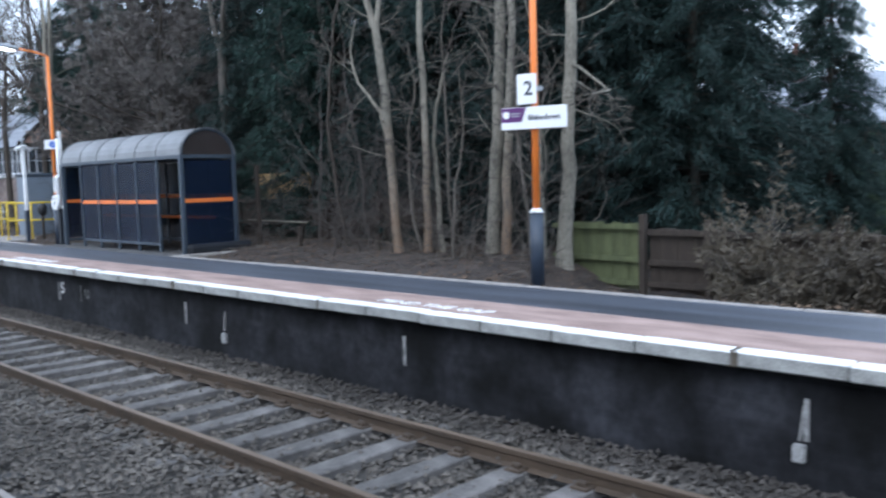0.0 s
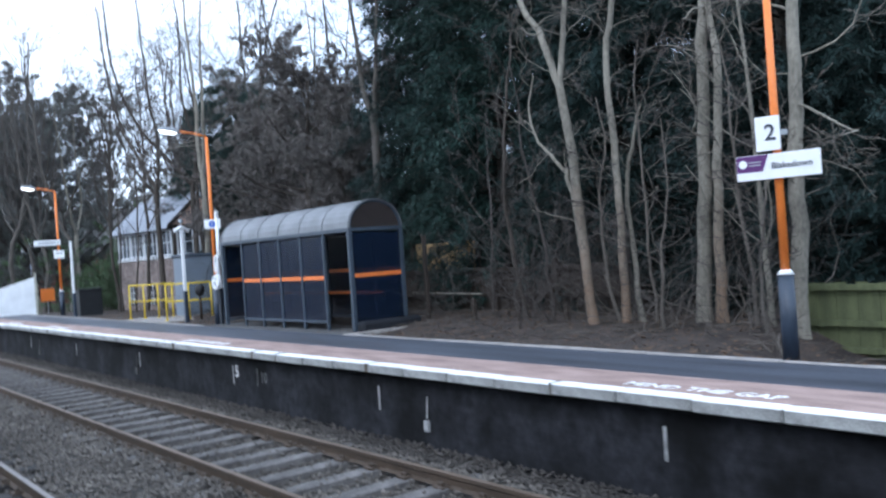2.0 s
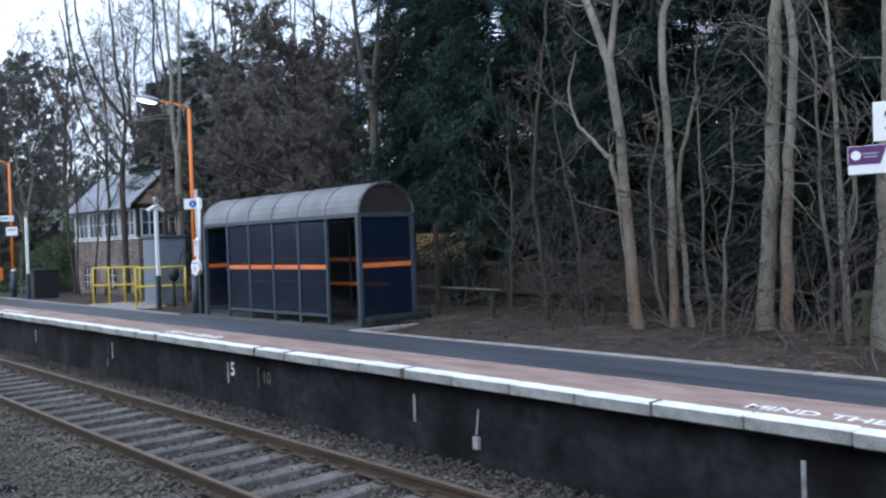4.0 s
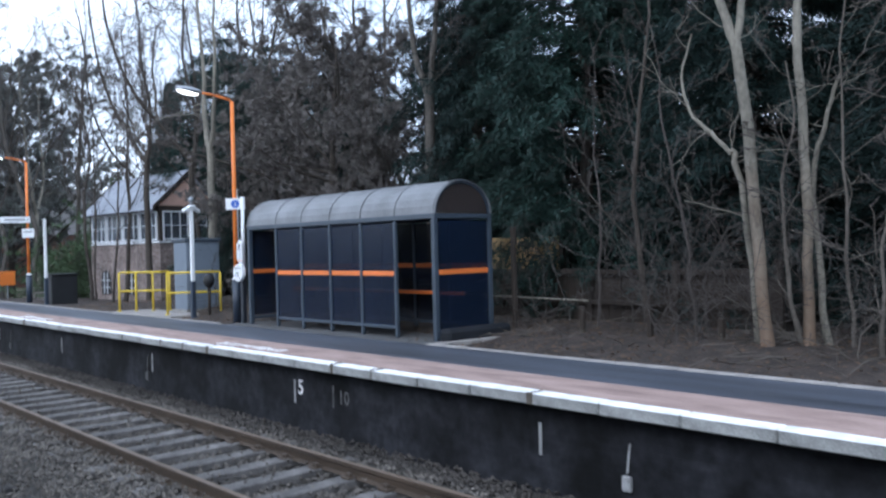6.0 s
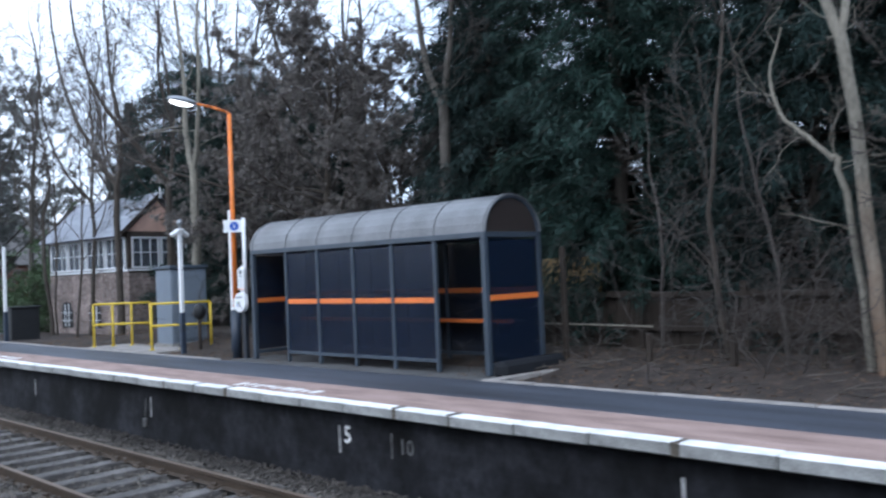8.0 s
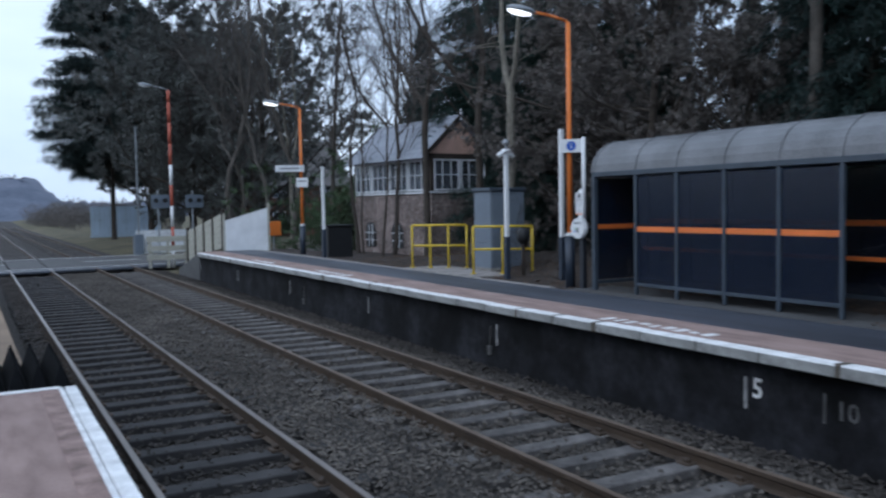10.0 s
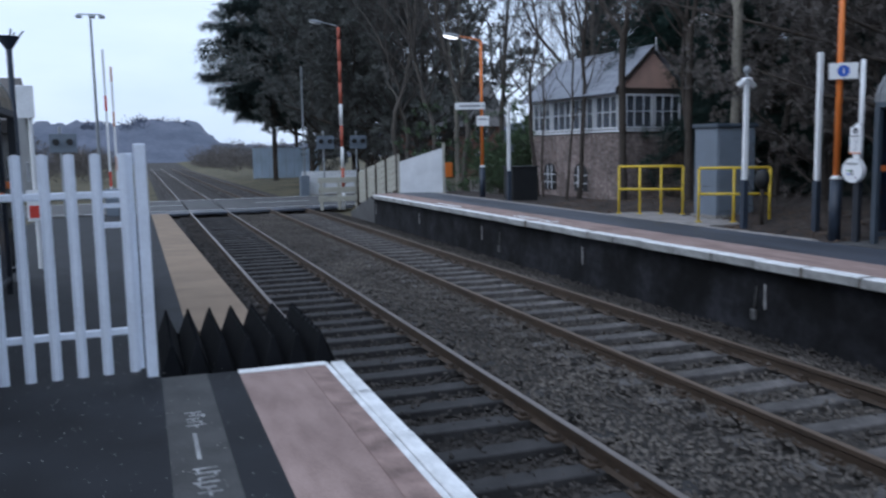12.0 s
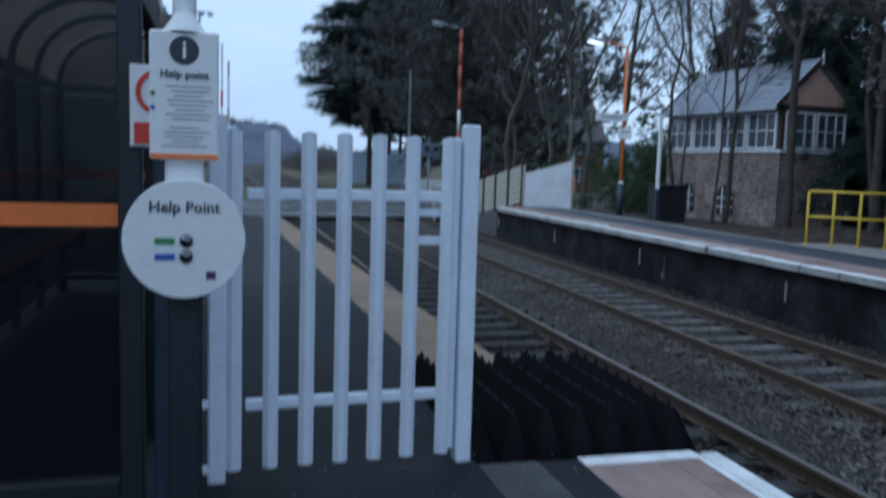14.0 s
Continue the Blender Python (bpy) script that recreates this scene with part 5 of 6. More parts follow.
def bare_tree(loc, seed, height, r, lean=(0, 0), spec=None, mats=(BARK_GREY, TWIG), label="bare winter tree with grey trunk and fine twigs", leaves=None, group=""):
    sp = dict(wander=0.09, lift=0.06, tip=0.006, levels=3, kids=(13, 6, 5, 4), clear=0.35, spread=0.75, ratio=(0.36, 0.5, 0.5, 0.5))
    sp.update(spec or {})
    rr = random.Random(seed)
    tubes, tips = (Tubes(), Tubes()), []
    grow(tubes, tips, rr, Vector((0, 0, -0.25)), Vector((lean[0], lean[1], 1)).normalized(), height, r, 0, sp)
    th = thing("tree", loc, 0, label, "tree", group)
    for nm, tb, mt in (("trunk", tubes[0], mats[0]), ("crown", tubes[1], mats[1])):
        ob = new(nm, tb.mesh(nm, mt))
        ob.parent = th
    if leaves:
        mat, ln, wd, per = leaves
        v, f = blades([t[0] for t in tips], [t[1] for t in tips], ln, wd, np.random.RandomState(seed), per)
        me = bpy.data.meshes.new("leaves")
        me.from_pydata(v.tolist(), [], f.tolist())
        me.materials.append(mat)
        ob = new("leaves", me)
        ob.parent = th
    return th


def conifer(loc, seed, height, radius, base=0.8, mat=CONIFER, droop=0.25, density=1.0, profile=0.7, label="dense dark green conifer with drooping sprays", blade=(0.27, 0.028), gaps=0.0):
    rs, rr = np.random.RandomState(seed), random.Random(seed)
    tb = Tubes()
    tb.add([Vector((0, 0, -0.3)), Vector((0, 0, height * 0.5)), Vector((rr.uniform(-.2, .2), rr.uniform(-.2, .2), height * 0.98))], [height * 0.01, height * 0.006, 0.02], 8)
    limbs, cs, ds = Tubes(), [], []
    nb = int(31 * height * density)
    for k in range(nb):
        u = (k + rr.random()) / nb
        z = base + (height - base) * u
        if gaps and noise.noise((seed, z * 0.9, 0)) > 0.35 - gaps:
            continue
        shape = min(1.0, (1 - u) ** profile * 1.05 + 0.03) * (0.75 + 0.25 * min(1, u * 6))
        ln = radius * shape * rr.uniform(0.65, 1.15)
        a = rr.uniform(0, 2 * math.pi)
        o = Vector((math.cos(a), math.sin(a), 0))
        pts = [Vector((0, 0, z)) + o * (ln * t) + Vector((0, 0, ln * (0.18 * t - droop * t * t * 1.6))) for t in (0, 0.35, 0.7, 1.0)]
        limbs.add(pts, [0.03, 0.022, 0.014, 0.005], 3)
        m = max(4, int(ln * 7))
        for j in range(m):
            t = 0.25 + 0.75 * (j + rr.random()) / m
            i = 0 if t < 0.35 else (1 if t < 0.7 else 2)
            t0, t1 = (0, 0.35, 0.7, 1.0)[i:i + 2]
            q = pts[i].lerp(pts[i + 1], (t - t0) / (t1 - t0))
            cs.append(tuple(q))
            ds.append((o.x * 0.9, o.y * 0.9, -0.75))
    v, f = blades(cs, ds, blade[0], blade[1], rs, 14 if blade[0] > 0.5 else 19)
    th = thing("conifer_tree", loc, 0, label, "tree")
    for nm, tb2, mt in (("trunk", tb, BARK_DARK), ("branchwork", limbs, BARK_DARK)):
        ob = new(nm, tb2.mesh(nm, mt))
        ob.parent = th
    me = bpy.data.meshes.new("crown")
    me.from_pydata(v.tolist(), [], f.tolist())
    me.materials.append(mat)
    ob = new("crown", me)
    ob.parent = th
    return th


def scaled(ob, x, y, z, rz, s):
    c = copy_thing(ob, pose(x, y, z, 0, 0, rz))
    c.scale = (s, s, s)
    return c


def shrub(loc, seed, height, stems, mats=(TWIG, TWIG), spread=0.5, label="tangled bare shrub with many thin stems", leaves=None, levels=3):
    rr = random.Random(seed)
    tubes, tips = (Tubes(), Tubes()), []
    sp = dict(wander=0.42, lift=0.02, tip=0.003, levels=levels, kids=(0, 5, 4, 3), clear=0.2, spread=0.7, ratio=(0.5, 0.5, 0.5, 0.5), thin=0.6)
    for k in range(stems):
        a = rr.uniform(0, 6.28)
        d = Vector((math.cos(a) * spread * rr.random(), math.sin(a) * spread * rr.random(), 1)).normalized()
        grow(tubes, tips, rr, Vector((math.cos(a) * 0.2, math.sin(a) * 0.2, -0.15)), d, height * rr.uniform(0.55, 1.1), rr.uniform(0.006, 0.014), 1, sp)
    th = thing("shrub", loc, 0, label, "shrub", "bare shrubs behind the platform")
    for nm, tb, mt in (("stemwork", tubes[0], mats[0]), ("twigwork", tubes[1], mats[1])):
        ob = tagged(new(nm, tb.mesh(nm, mt)), kind="stuff")
        ob.parent = th
    if leaves:
        mat, ln, wd, per = leaves
        v, f = blades([t[0] for t in tips], [t[1] for t in tips], ln, wd, np.random.RandomState(seed), per)
        me = bpy.data.meshes.new("leaves")
        me.from_pydata(v.tolist(), [], f.tolist())
        me.materials.append(mat)
        ob = new("leaves", me)
        ob.parent = th
    return th


ASH = "tall bare tree with pale grey trunk behind the platform"


def smooth_path(pts, per=4):
    """A curve through a few points."""
    p = [Vector(q) for q in pts]
    out = []
    for i in range(len(p) - 1):
        a, b, c, d = p[max(i - 1, 0)], p[i], p[i + 1], p[min(i + 2, len(p) - 1)]
        for k in range(per):
            u = k / per
            out.append(0.5 * (2 * b + (c - a) * u + (2 * a - 5 * b + 4 * c - d) * u * u + (3 * b - a - 3 * c + d) * u ** 3))
    return out + [p[-1]]


def limbed_tree(loc, seed, stems, mats, label, kids=(9, 5, 4), clear=2.2, reach=1.3, droop=0.02, spread=1.0):
    """A tree of one or more bending stems, each (first radius, last radius, points), with crooked branches above a clear height."""
    rr = random.Random(seed)
    tubes, tips = (Tubes(), Tubes()), []
    sp = dict(wander=0.3, lift=droop, tip=0.005, levels=3, kids=(0,) + tuple(kids[1:]) + (3,), clear=0.2, spread=0.85, ratio=(0.5, 0.55, 0.5, 0.5), thin=0.6)
    for r0, r1, pts in stems:
        path = smooth_path(pts)
        n = len(path)
        rad = [r0 + (r1 - r0) * i / (n - 1) for i in range(n)]
        if pts[0][2] < 0.1:
            rad[0], rad[1] = r0 * 1.5, r0 * 1.15
        tubes[0].add([q + Vector((rr.gauss(0, 0.012), rr.gauss(0, 0.012), 0)) for q in path], rad, 9)
        high = [i for i in range(n - 1) if path[i].z > clear]
        for k in range(kids[0] if high else 0):
            i = high[min(len(high) - 1, int(len(high) * (k + rr.random()) / kids[0]))]
            q = path[i].lerp(path[i + 1], rr.random())
            a = rr.uniform(0, 2 * math.pi)
            d = Vector((math.cos(a) * spread, math.sin(a) * spread, rr.uniform(-0.1, 0.8))).normalized()
            grow(tubes, tips, rr, q, d, reach * rr.uniform(0.5, 1.25), max(0.008, rad[i] * rr.uniform(0.12, 0.27)), 1, sp)
    th = thing("tree", loc, 0, label, "tree")
    for nm, tb, mt in (("trunk", tubes[0], mats[0]), ("crown", tubes[1], mats[1])):
        new(nm, tb.mesh(nm, mt)).parent = th
    return th


PALE_RUST, PALE = (BARK_RUST, TWIG_PALE), (BARK_GREY, TWIG_PALE)
limbed_tree((11.38, 13.3, 0.0), 11, [
    (0.085, 0.072, [(0, 0, -0.15), (-0.03, 0.08, 1.3), (-0.08, 0.18, 3.0), (-0.16, 0.27, 4.2)]),
    (0.066, 0.03, [(-0.16, 0.27, 4.15), (-0.2, 0.55, 5.0), (-0.2, 1.0, 5.75), (-0.3, 1.5, 7.5), (-0.3, 1.9, 10.0)]),
    (0.055, 0.02, [(-0.16, 0.27, 4.1), (-0.1, 0.16, 5.0), (0.0, 0.1, 6.5), (0.1, 0.0, 9.0), (0.1, 0.1, 12.0)])], PALE_RUST, "tall forked bare tree with grey trunk stained orange at its foot", (10, 6, 5), 4.0, 1.5, -0.03)
limbed_tree((11.75, 12.92, 0.0), 12, [
    (0.072, 0.03, [(0, 0, -0.15), (0.0, -0.03, 1.7), (0, 0.0, 3.1), (0.0, 0.05, 4.6), (0, -0.17, 5.5), (0, -0.2, 7.0), (0, 0.1, 10.0), (0.1, 0.0, 13.0)])], PALE_RUST, "tall bare tree with bent pale trunk stained orange low down", (9, 5, 4), 3.4, 1.2)
limbed_tree((12.1, 11.68, 0.0), 13, [
    (0.125, 0.05, [(0, 0, -0.2), (0, -0.12, 1.2), (0, -0.22, 2.5), (0, -0.3, 4.2), (0, -0.42, 5.2), (0, -0.5, 8.0), (0, -0.4, 13.0)])], PALE, ASH, (13, 5, 4), 1.6, 1.3)
limbed_tree((12.1, 11.34, 0.0), 14, [
    (0.09, 0.03, [(0, 0, -0.2), (0, -0.06, 1.2), (0, -0.12, 2.5), (0, -0.24, 4.0), (0, -0.14, 4.9), (0.05, -0.1, 6.5), (0.1, -0.3, 11.0)])], PALE_RUST, ASH, (9, 5, 4), 2.0, 1.1)
limbed_tree((12.0, 10.05, -0.1), 15, [
    (0.13, 0.05, [(0, 0, -0.2), (0, -0.1, 1.6), (0, -0.18, 3.2), (0, -0.25, 4.7), (0, -0.3, 8.0), (0, -0.2, 13.5)])], PALE, ASH, (14, 6, 5), 2.2, 1.9, -0.04)
limbed_tree((11.55, 13.5, 0.0), 16, [
    (0.05, 0.036, [(0, 0, -0.1), (0.0, 0.08, 1.1), (-0.06, 0.26, 2.6), (-0.08, 0.32, 2.75)]),
    (0.034, 0.012, [(-0.08, 0.31, 2.72), (-0.08, 0.62, 3.05), (-0.08, 0.95, 3.4), (-0.1, 1.05, 3.9), (-0.1, 0.85, 4.5)])], PALE, "thin crooked bare sapling leaning over", (5, 4, 3), 1.2, 0.9)
limbed_tree((12.0, 12.75, 0.0), 19, [
    (0.05, 0.02, [(0, 0, -0.1), (0.0, 0.1, 1.3), (0.0, 0.16, 2.3), (0.0, -0.05, 3.2), (0.0, -0.2, 3.7)])], PALE, "thin crooked bare sapling among the trunks", (7, 4, 3), 1.6, 0.9)
bare_tree((12.2, 15.6, 0.0), 17, 6.5, 0.05, (0, 0.05), dict(levels=3, kids=(9, 5, 4, 3), clear=0.15, wander=0.2, bend=0.8), (BARK_DARK, TWIG), "thin bare sapling among shrubs")
bare_tree((12.0, 10.4, 0.0), 18, 6, 0.05, (0, 0.05), dict(levels=3, kids=(9, 5, 4, 3), clear=0.15, wander=0.14), (BARK_GREY, TWIG_PALE), "thin bare sapling among shrubs")

CROOKED = dict(levels=3, kids=(8, 5, 4, 3), clear=0.2, wander=0.24, bend=0.5, ratio=(0.32, 0.5, 0.5, 0.5), spread=1.0)
for k, (x, y, h, r) in enumerate(((11.7, 12.95, 4.2, 0.035), (11.9, 12.3, 5.0, 0.03), (11.3, 11.8, 3.6, 0.028), (11.9, 10.6, 4.6, 0.035), (11.5, 10.2, 3.2, 0.03), (11.9, 14.7, 5.2, 0.032), (12.3, 16.8, 4.5, 0.03))):
    bare_tree((x, y, 0.0), 130 + k, h, r, (0.0, 0.1 - 0.05 * (k % 4)), CROOKED, (TWIG_PALE, TWIG) if y < 13 else (TWIG, TWIG), "crooked bare sapling among the trunks")

for k, (x, y, h, st) in enumerate(((11.3, 14.6, 3.0, 16), (12.0, 16.0, 3.4, 16), (11.9, 14.1, 3.2, 14), (12.1, 12.3, 3.0, 14), (11.3, 11.9, 2.0, 12), (11.3, 10.6, 2.2, 14),
                                   (12.4, 11.0, 3.2, 14), (12.0, 17.6, 2.6, 12), (11.0, 9.7, 1.4, 10), (11.9, 13.0, 2.4, 12), (12.9, 15.0, 3.6, 14), (11.6, 28.5, 2.4, 12), (12.2, 25.5, 2.8, 12))):
    shrub((x, y, 0.0), 40 + k, h, st * 2 // 3, (TWIG_PALE, TWIG) if y < 13.5 else (TWIG, TWIG), 0.8)
shrub((11.5, 5.2, -0.45), 60, 1.35, 60, (BARK_DARK, TWIG), 1.1, "rounded cut-back brown hedge shrub", (BRAMBLE, 0.12, 0.03, 5))
shrub((11.7, 6.7, -0.45), 61, 1.7, 26, (BARK_GREY, TWIG), 0.3, "rounded cut-back brown hedge shrub", (BRAMBLE, 0.12, 0.03, 4))
shrub((11.9, 3.5, -0.45), 62, 1.3, 60, (BARK_DARK, TWIG), 1.1, "rounded cut-back brown hedge shrub", (BRAMBLE, 0.12, 0.03, 5))

# conifers behind the shelter and the trunks
c1 = conifer((14.9, 19.0, 0), 71, 16, 2.9, 0.4)
c2 = conifer((15.2, 15.4, 0), 72, 15, 2.7, 0.4, CONIFER_BLUE)
c3 = conifer((15.0, 11.6, -0.2), 73, 15.5, 2.8, 0.3, CONIFER_BLUE)
for k, (src, x, y, s, a) in enumerate(((c2, 15.6, 9.6, 0.9, 60), (c2, 15.0, 22.3, 0.95, 140), (c3, 18.6, 17.2, 1.1, 200), (c1, 18.8, 13.4, 1.1, 100), (c2, 18.8, 11.6, 1.0, 10),
                                       (c3, 18.6, 20.5, 0.9, 300), (c1, 22.5, 15.5, 1.0, 250))):
    scaled(src, x, y, -0.1, a, s)
scaled(c2, 19.0, 8.3, -0.3, 80, 0.5)
# the brown-leaved tree and its neighbours
BROWN = "rounded tree thick with brown twigs and dead leaves"
THICK = dict(levels=4, kids=(24, 6, 5, 4), clear=0.1, spread=1.0, ratio=(0.6, 0.55, 0.55, 0.5), wander=0.15, round=True)
b1 = bare_tree((14.6, 27.6, -0.1), 81, 7.6, 0.16, (0, 0), THICK, (BARK_DARK, TWIG), BROWN, (BROWN_LEAF, 0.1, 0.04, 10))
scaled(b1, 15.6, 31.2, -0.2, 120, 0.9)
scaled(b1, 13.7, 24.4, -0.1, 200, 0.62)
scaled(c3, 17.0, 29.5, -0.1, 50, 0.5)
scaled(c1, 18.0, 33.2, -0.2, 10, 0.5)
scaled(b1, 16.2, 25.2, -0.2, 280, 0.85)
c4 = conifer((18.0, 40.5, -0.4), 74, 11.0, 4.0, 0.8, CONIFER, 0.25, 0.85, 0.42, gaps=0.08)
scaled(c3, 19.5, 34.5, -0.3, 50, 0.62)
scaled(c1, 21.0, 27.5, -0.3, 10, 0.85)
scaled(c2, 23.0, 43.0, -0.5, 10, 0.7)
scaled(c3, 24.0, 33.0, -0.5, 10, 0.62)
scaled(c2, 24.5, 50.0, -0.8, 10, 0.75)
scaled(c1, 28.0, 57.0, -0.9, 60, 0.8)
scaled(c4, 22.5, 38.0, -0.8, 60, 0.9)
scaled(c4, 17.0, 34.8, -0.3, 90, 0.85)
scaled(c4, 20.5, 45.0, -0.4, 20, 0.75)
scaled(c2, 19.8, 49.5, -0.9, 200, 0.75)
# bare trees round the signal box
LIGHT = dict(levels=4, kids=(12, 5, 4, 3), clear=0.3, spread=0.65, ratio=(0.4, 0.5, 0.5, 0.5), wander=0.16, bend=0.75)
t1 = limbed_tree((12.5, 35.6, -0.3), 91, [
    (0.115, 0.095, [(0, 0, -0.15), (0.0, 0.03, 2.4), (0, 0.0, 5.0)]),
    (0.08, 0.025, [(0, 0, 4.9), (-0.2, 0.9, 6.0), (-0.5, 2.0, 7.6), (-0.7, 2.6, 9.6), (-0.9, 2.8, 12.5)]),
    (0.07, 0.02, [(0, 0, 4.9), (0.1, -0.2, 6.5), (0.0, 0.2, 8.5), (-0.2, 0.1, 11.0), (-0.2, 0.4, 13.5)])], (BARK_DARK, TWIG), "tall forked dark bare tree beside the signal box", (15, 6, 5), 4.6, 2.4, 0.07, 0.75)
t2 = limbed_tree((12.0, 30.1, -0.1), 92, [
    (0.12, 0.1, [(0, 0, -0.15), (0.03, 0.05, 2.2), (0, 0, 4.6)]),
    (0.085, 0.02, [(0, 0, 4.5), (0.1, 0.5, 5.6), (0.2, 0.7, 7.2), (0.3, 1.3, 10.0), (0.3, 1.5, 12.0)]),
    (0.075, 0.02, [(0, 0, 4.5), (-0.1, -0.45, 5.4), (-0.2, -0.75, 6.6), (-0.1, -0.6, 8.5), (0, -0.9, 11.0)])], (BARK_GREY, TWIG), "forked bare tree behind the handrails", (11, 6, 5), 4.8, 1.9, 0.06, 0.7)
limbed_tree((13.6, 22.45, -0.1), 95, [
    (0.13, 0.11, [(0, 0, -0.15), (0.0, 0.05, 2.5), (0, 0, 5.2)]),
    (0.09, 0.02, [(0, 0, 5.1), (0.1, 0.6, 6.2), (0.2, 0.9, 7.6), (0.3, 1.5, 10.0), (0.3, 1.9, 12.5)]),
    (0.08, 0.02, [(0, 0, 5.1), (-0.1, -0.3, 6.4), (0, -0.4, 8.0), (0, -0.7, 12.0)])], (BARK_MID, TWIG), "forked bare tree behind the shelter", (14, 6, 5), 5.0, 2.0, 0.06, 0.7)
t3 = bare_tree((13.2, 39.6, -0.3), 93, 11, 0.085, (0.05, 0.06), LIGHT, (BARK_DARK, TWIG), "slender bare tree leaning before the signal box")
for k, (x, y, h, r) in enumerate(((12.7, 39.4, 9, 0.05), (12.9, 41.5, 8.5, 0.045))):
    bare_tree((x, y, -0.35), 150 + k, h, r, (0.0, 0.13 - 0.03 * k), dict(LIGHT, levels=3, bend=0.4), (BARK_DARK, TWIG), "thin dark tree leaning before the signal box")
BIRCH = "tall bare tree with a haze of fine twigs"
t4 = bare_tree((13.0, 49.5, -0.9), 94, 15, 0.14, (0.02, 0.0), dict(LIGHT, kids=(18, 7, 5, 3), tip=0.005), (BARK_MID, TWIG), BIRCH)
for src, x, y, a, s in ((t3, 12.9, 42.0, 70, 0.9), (t4, 16.2, 52.0, 100, 1.0), (t4, 11.6, 55.5, 210, 1.05), (t1, 19.0, 50.0, 40, 1.1), (t2, 15.5, 57.0, 150, 1.1), (t4, 22.0, 56.0, 300, 1.1),
                        (t1, 18.0, 37.5, 200, 1.0), (t4, 20.5, 41.0, 15, 1.0), (t1, 12.8, 32.9, 60, 0.9), (t1, 16.6, 29.0, 10, 1.0), (t4, 24.0, 48.0, 77, 1.1),
                        (t4, 17.5, 47.0, 250, 0.95), (t4, 13.8, 60.5, 40, 1.0), (t2, 19.5, 33.5, 20, 1.05), (t3, 13.9, 34.0, 130, 1.0), (t3, 15.8, 33.2, 250, 1.1), (t4, 12.4, 52.5, 330, 0.9), (t4, 26.0, 38.0, 33, 1.05)):
    scaled(src, x, y, ground_height(x, y) - 0.05, a, s)
# pines and dark trees beyond the crossing
p1 = conifer((10.9, 91, -0.9), 75, 23.5, 5.6, 5.2, PINE, 0.08, 0.6, 0.28, "tall dark pine with layered crown", (0.55, 0.06), 0.22)
for x, y, a, s in ((14.6, 101, 70, 0.95), (18.0, 112, 120, 1.0)):
    scaled(p1, x, y, -0.9, a, s)
b2 = bare_tree((14.5, 71, -0.9), 82, 11.0, 0.22, (0, 0), THICK, (BARK_DARK, TWIG), "rounded dull olive-brown tree beyond the crossing", (HAZY_LEAF, 0.17, 0.07, 10))
for src, x, y, a, s in ((b2, 15.2, 63, 80, 0.95), (b2, 12.4, 67, 150, 1.2), (b2, 17.0, 67.5, 260, 1.2), (b2, 11.9, 79, 200, 1.1), (b2, 16.8, 80, 20, 1.2), (b2, 18.5, 82, 130, 1.0)):
    scaled(src, x, y, -0.9, a, s)
GREENS = "tall rounded green garden shrub"
g1 = shrub((14.6, 47.2, -0.7), 63, 5.2, 44, (BARK_DARK, BARK_DARK), 0.75, GREENS, (SHRUB_GREEN, 0.17, 0.07, 9))
for x, y, a, s in ((16.6, 49.0, 90, 0.8), (24.0, 83.0, 70, 0.6), (12.6, 44.5, 30, 0.3), (24, 2.5, 60, 0.6), (22, 8.0, 120, 0.5), (20, 2.5, 10, 0.55), (16.5, 5.0, 40, 0.35)):
    scaled(g1, x, y, ground_height(x, y), a, s)


# ---- woods on the skyline ----
def woods(name, spots, seed, mat, label, per=260, size=1.3):
    rs = np.random.RandomState(seed)
    cs, ds = [], []
    for x, y, z, r, h in spots:
        q = rs.normal(0, 1, (per, 3))
        q /= np.linalg.norm(q, axis=1, keepdims=True)
        q *= rs.uniform(0.2, 1.0, (per, 1)) ** 0.6
        cs.append(q * np.array([r, r, h / 2]) + np.array([x, y, z + h / 2]))
        ds.append(q + np.array([0, 0, 0.2]))
    v, f = blades(np.concatenate(cs), np.concatenate(ds), size, size * 0.5, rs, 1)
    me = bpy.data.meshes.new(name)
    me.from_pydata(v.tolist(), [], f.tolist())
    me.materials.append(mat)
    return tagged(new(name, me), label, "woods", kind="stuff")


rw = random.Random(21)
rows, cols = 9, 420
rv, rf = [], []
for j in range(rows):
    for i in range(cols):
        x, y = -220 + 400 * i / (cols - 1), 215 + 16 * j
        top = 9.0 + 3.0 * noise.noise((x * 0.02, y * 0.02, 5)) + 1.6 * noise.noise((x * 0.12, y * 0.07, 1)) + 1.2 * noise.noise((x * 0.5, y * 0.3, 2)) + 0.7 * noise.noise((x * 1.3, y, 3))
        top += 2.5 * math.exp(-((x - 6) / 12) ** 2) - 5.5 * step(x, 14, 24) + 4.0 * step(x, 40, 70)
        rv.append((x, y, ground_height(x, y) - 1 + max(0.4, top * math.sin(math.pi * (j + 0.2) / (rows - 0.4)))))
for j in range(rows - 1):
    for i in range(cols - 1):
        rf.append((j * cols + i, j * cols + i + 1, (j + 1) * cols + i + 1, (j + 1) * cols + i))
ridge = bpy.data.meshes.new("backdrop")
ridge.from_pydata(rv, [], rf)
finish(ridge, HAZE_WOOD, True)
tagged(new("backdrop", ridge), "wooded ridge far down the line, blue-grey haze in its colour", "backdrop", kind="structure")
spots = []
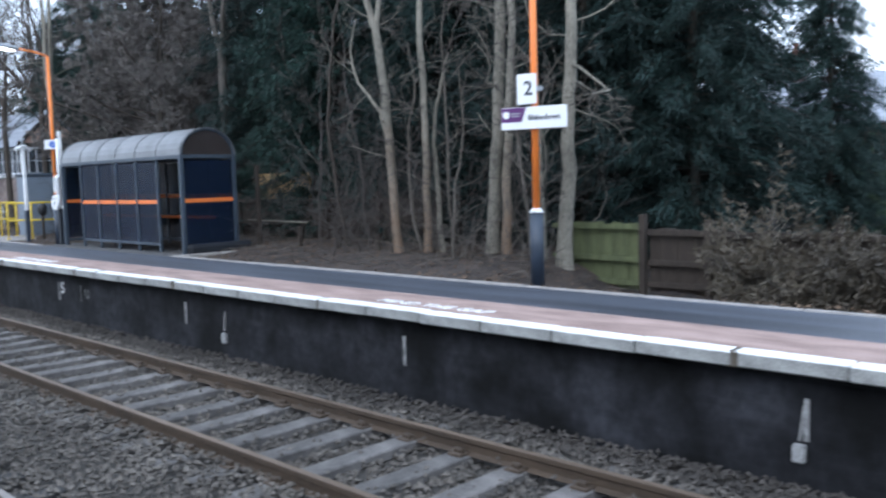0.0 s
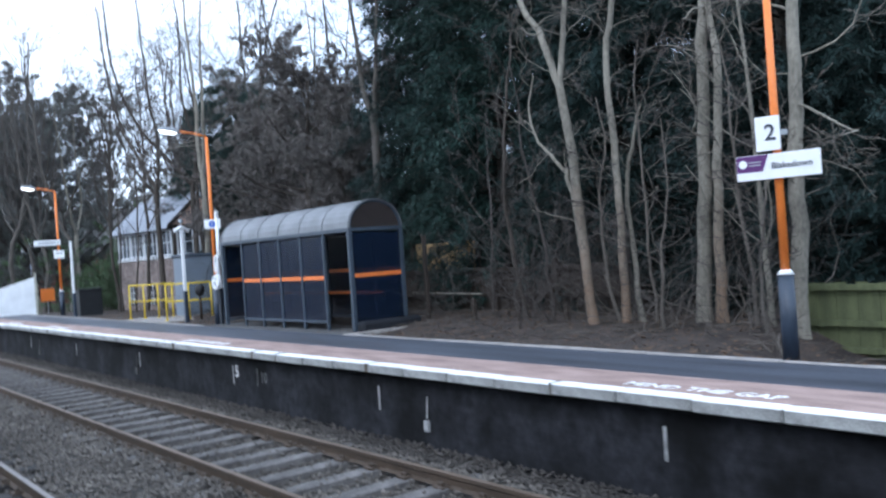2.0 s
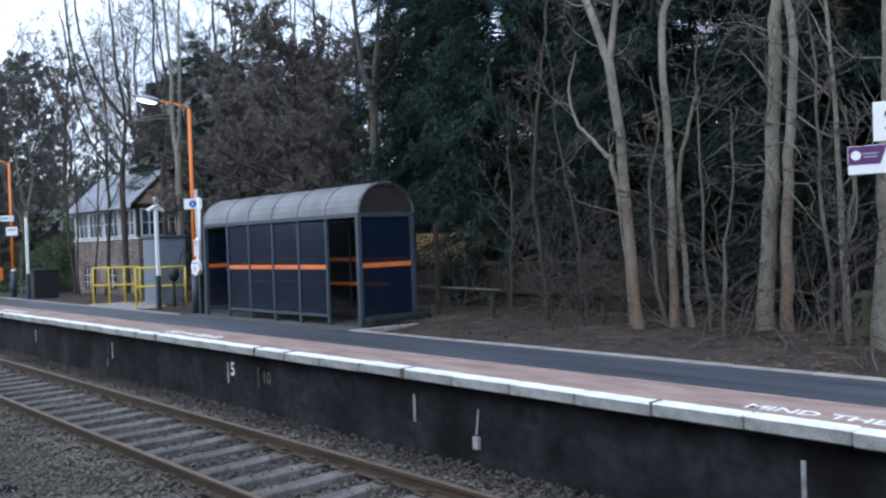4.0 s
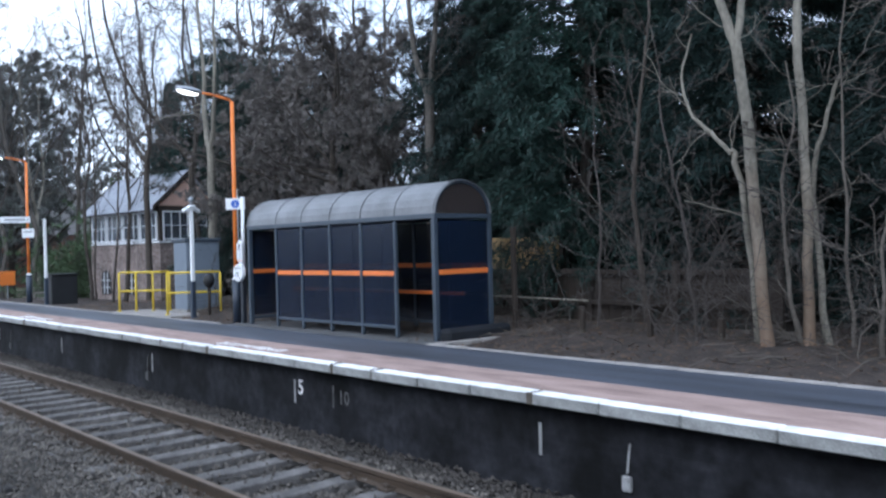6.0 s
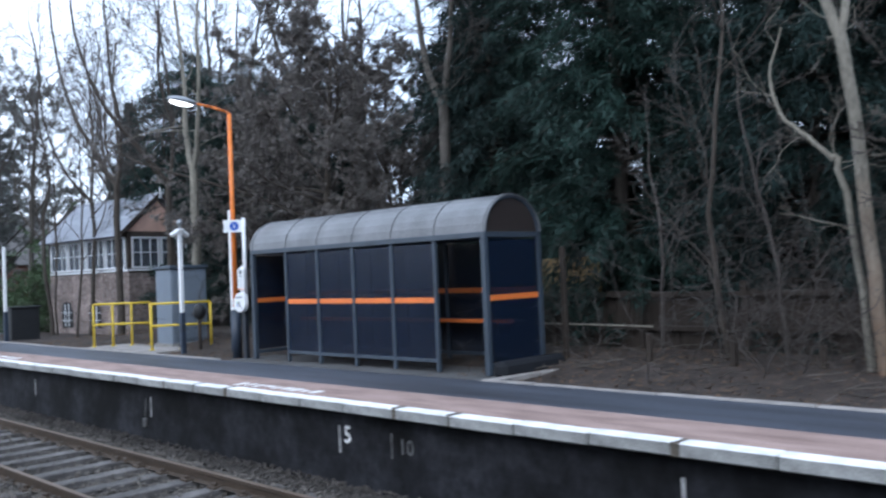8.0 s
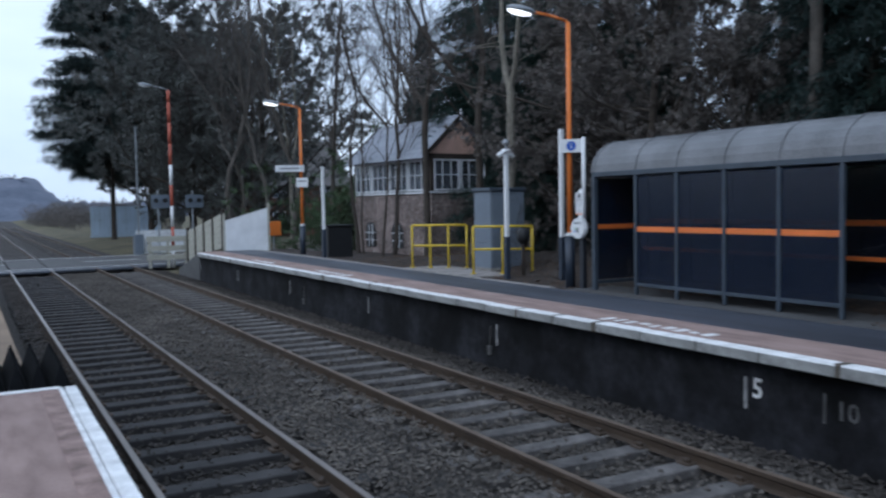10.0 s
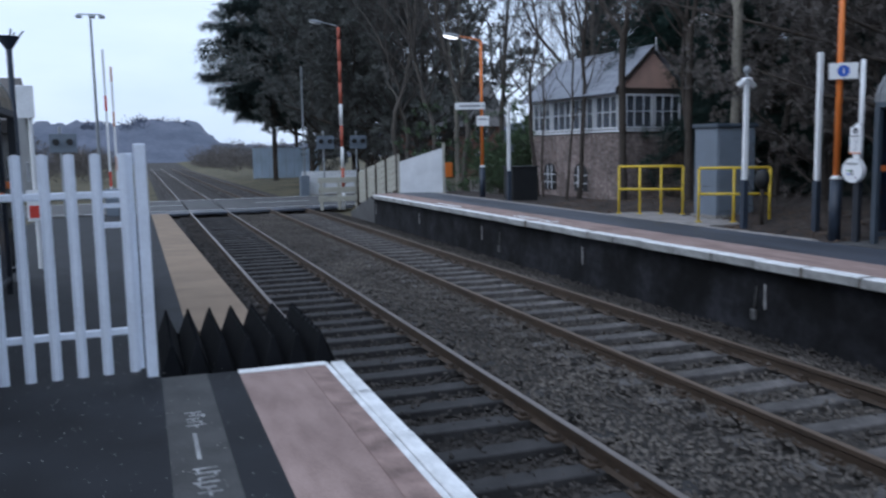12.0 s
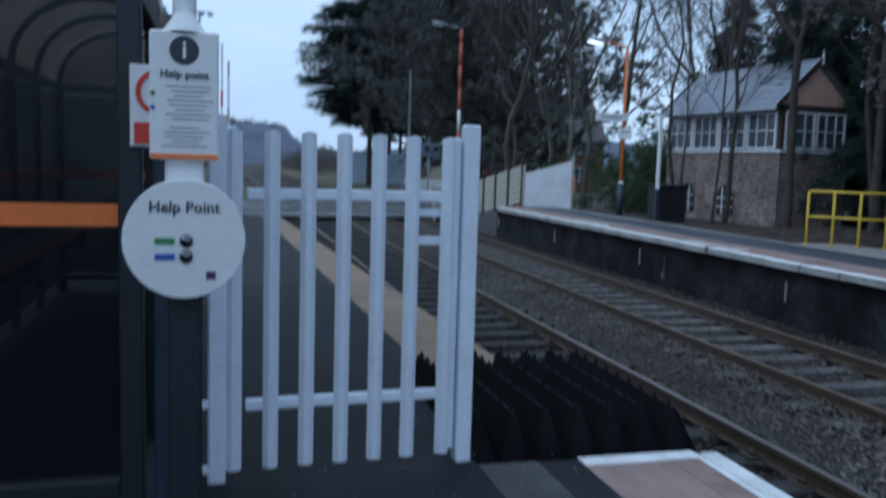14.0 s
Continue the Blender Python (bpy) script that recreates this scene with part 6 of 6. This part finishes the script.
for k in range(170):
    x, y = rw.uniform(-210, 15), rw.uniform(255, 285)
    spots.append((x, y, ground_height(x, y) + 3.5, rw.uniform(2, 5), rw.uniform(4.5, 7.5) + 2.2 * math.exp(-((x - 6) / 12) ** 2)))
woods("far_woods", spots, 31, HAZE_WOOD, "skyline woods with blue-grey haze in their colour", 420, 0.8)
spots = []
for k in range(60):
    y = rw.uniform(95, 190)
    s = 1 if k % 2 else -1
    x = (9.5 + rw.uniform(0, 9)) if s > 0 else rw.uniform(-16, -4.5)
    spots.append((x, y, -1.0, rw.uniform(1.2, 2.6), rw.uniform(2, 4.5)))
for k in range(26):
    x, y = rw.uniform(-40, -6), rw.uniform(70, 120)
    spots.append((x, y, -1.0, rw.uniform(1.5, 3.5), rw.uniform(2.5, 6)))
woods("lineside_scrub", spots, 32, BROWN_LEAF, "brown lineside scrub and bushes along the railway", 1100, 0.24)
spots = [(rw.uniform(28, 45), rw.uniform(-20, 70), -0.6, rw.uniform(2, 4), rw.uniform(3.5, 6.5)) for k in range(70)]
spots = [p if abs(p[1] - 11) > 6 else (*p[:4], 3.0) for p in spots]
woods("back_woods", spots, 33, CONIFER_BLUE, "dark woods behind the gardens", 1100, 0.4)

# Unseen hedge, added to cut low sky light and sun on the near platform.
spots = [(rw.uniform(-12, -8.6), -14 + 0.55 * k, -1.0, 1.6, rw.uniform(5.0, 7.0)) for k in range(62)]
woods("hedge", spots, 34, CONIFER_BLUE, "unseen evergreen hedge added behind the near platform to block light", 900, 0.35)

# ---- dead leaves and sticks on the bank ----
rs = np.random.RandomState(9)
n = 9500
lx, ly = rs.uniform(9.5, 13, n), rs.uniform(2, 36, n)
lc = [(x, y, ground_height(x, y) + 0.012) for x, y in zip(lx, ly)]
v, f = blades(lc, np.tile([0.0, 0.0, 0.05], (n, 1)), 0.07, 0.055, rs, 1)
v[:, 2] = np.repeat(np.array([c[2] for c in lc]), 3) + rs.uniform(0.0, 0.03, 3 * n)
me = bpy.data.meshes.new("fallen_leaves")
me.from_pydata(v.tolist(), [], f.tolist())
me.materials.append(LITTER)
tagged(new("fallen_leaves", me), "brown fallen leaves scattered on the bank", "leaves", kind="stuff")
sticks, rr = Tubes(), random.Random(5)
for k in range(420):
    x, y, a, ln = rr.uniform(10.2, 13), rr.uniform(4, 34), rr.uniform(0, 6.28), rr.uniform(0.2, 0.9)
    z = ground_height(x, y) + 0.02
    sticks.add([Vector((x, y, z)), Vector((x + math.cos(a) * ln / 2, y + math.sin(a) * ln / 2, z + rr.uniform(0, 0.12))), Vector((x + math.cos(a) * ln, y + math.sin(a) * ln, z + rr.uniform(-0.02, 0.15)))], [0.008, 0.006, 0.003], 3)
tagged(new("fallen_sticks", sticks.mesh("fallen_sticks", TWIG_PALE)), "fallen twigs and sticks on the bank", "sticks", kind="stuff")
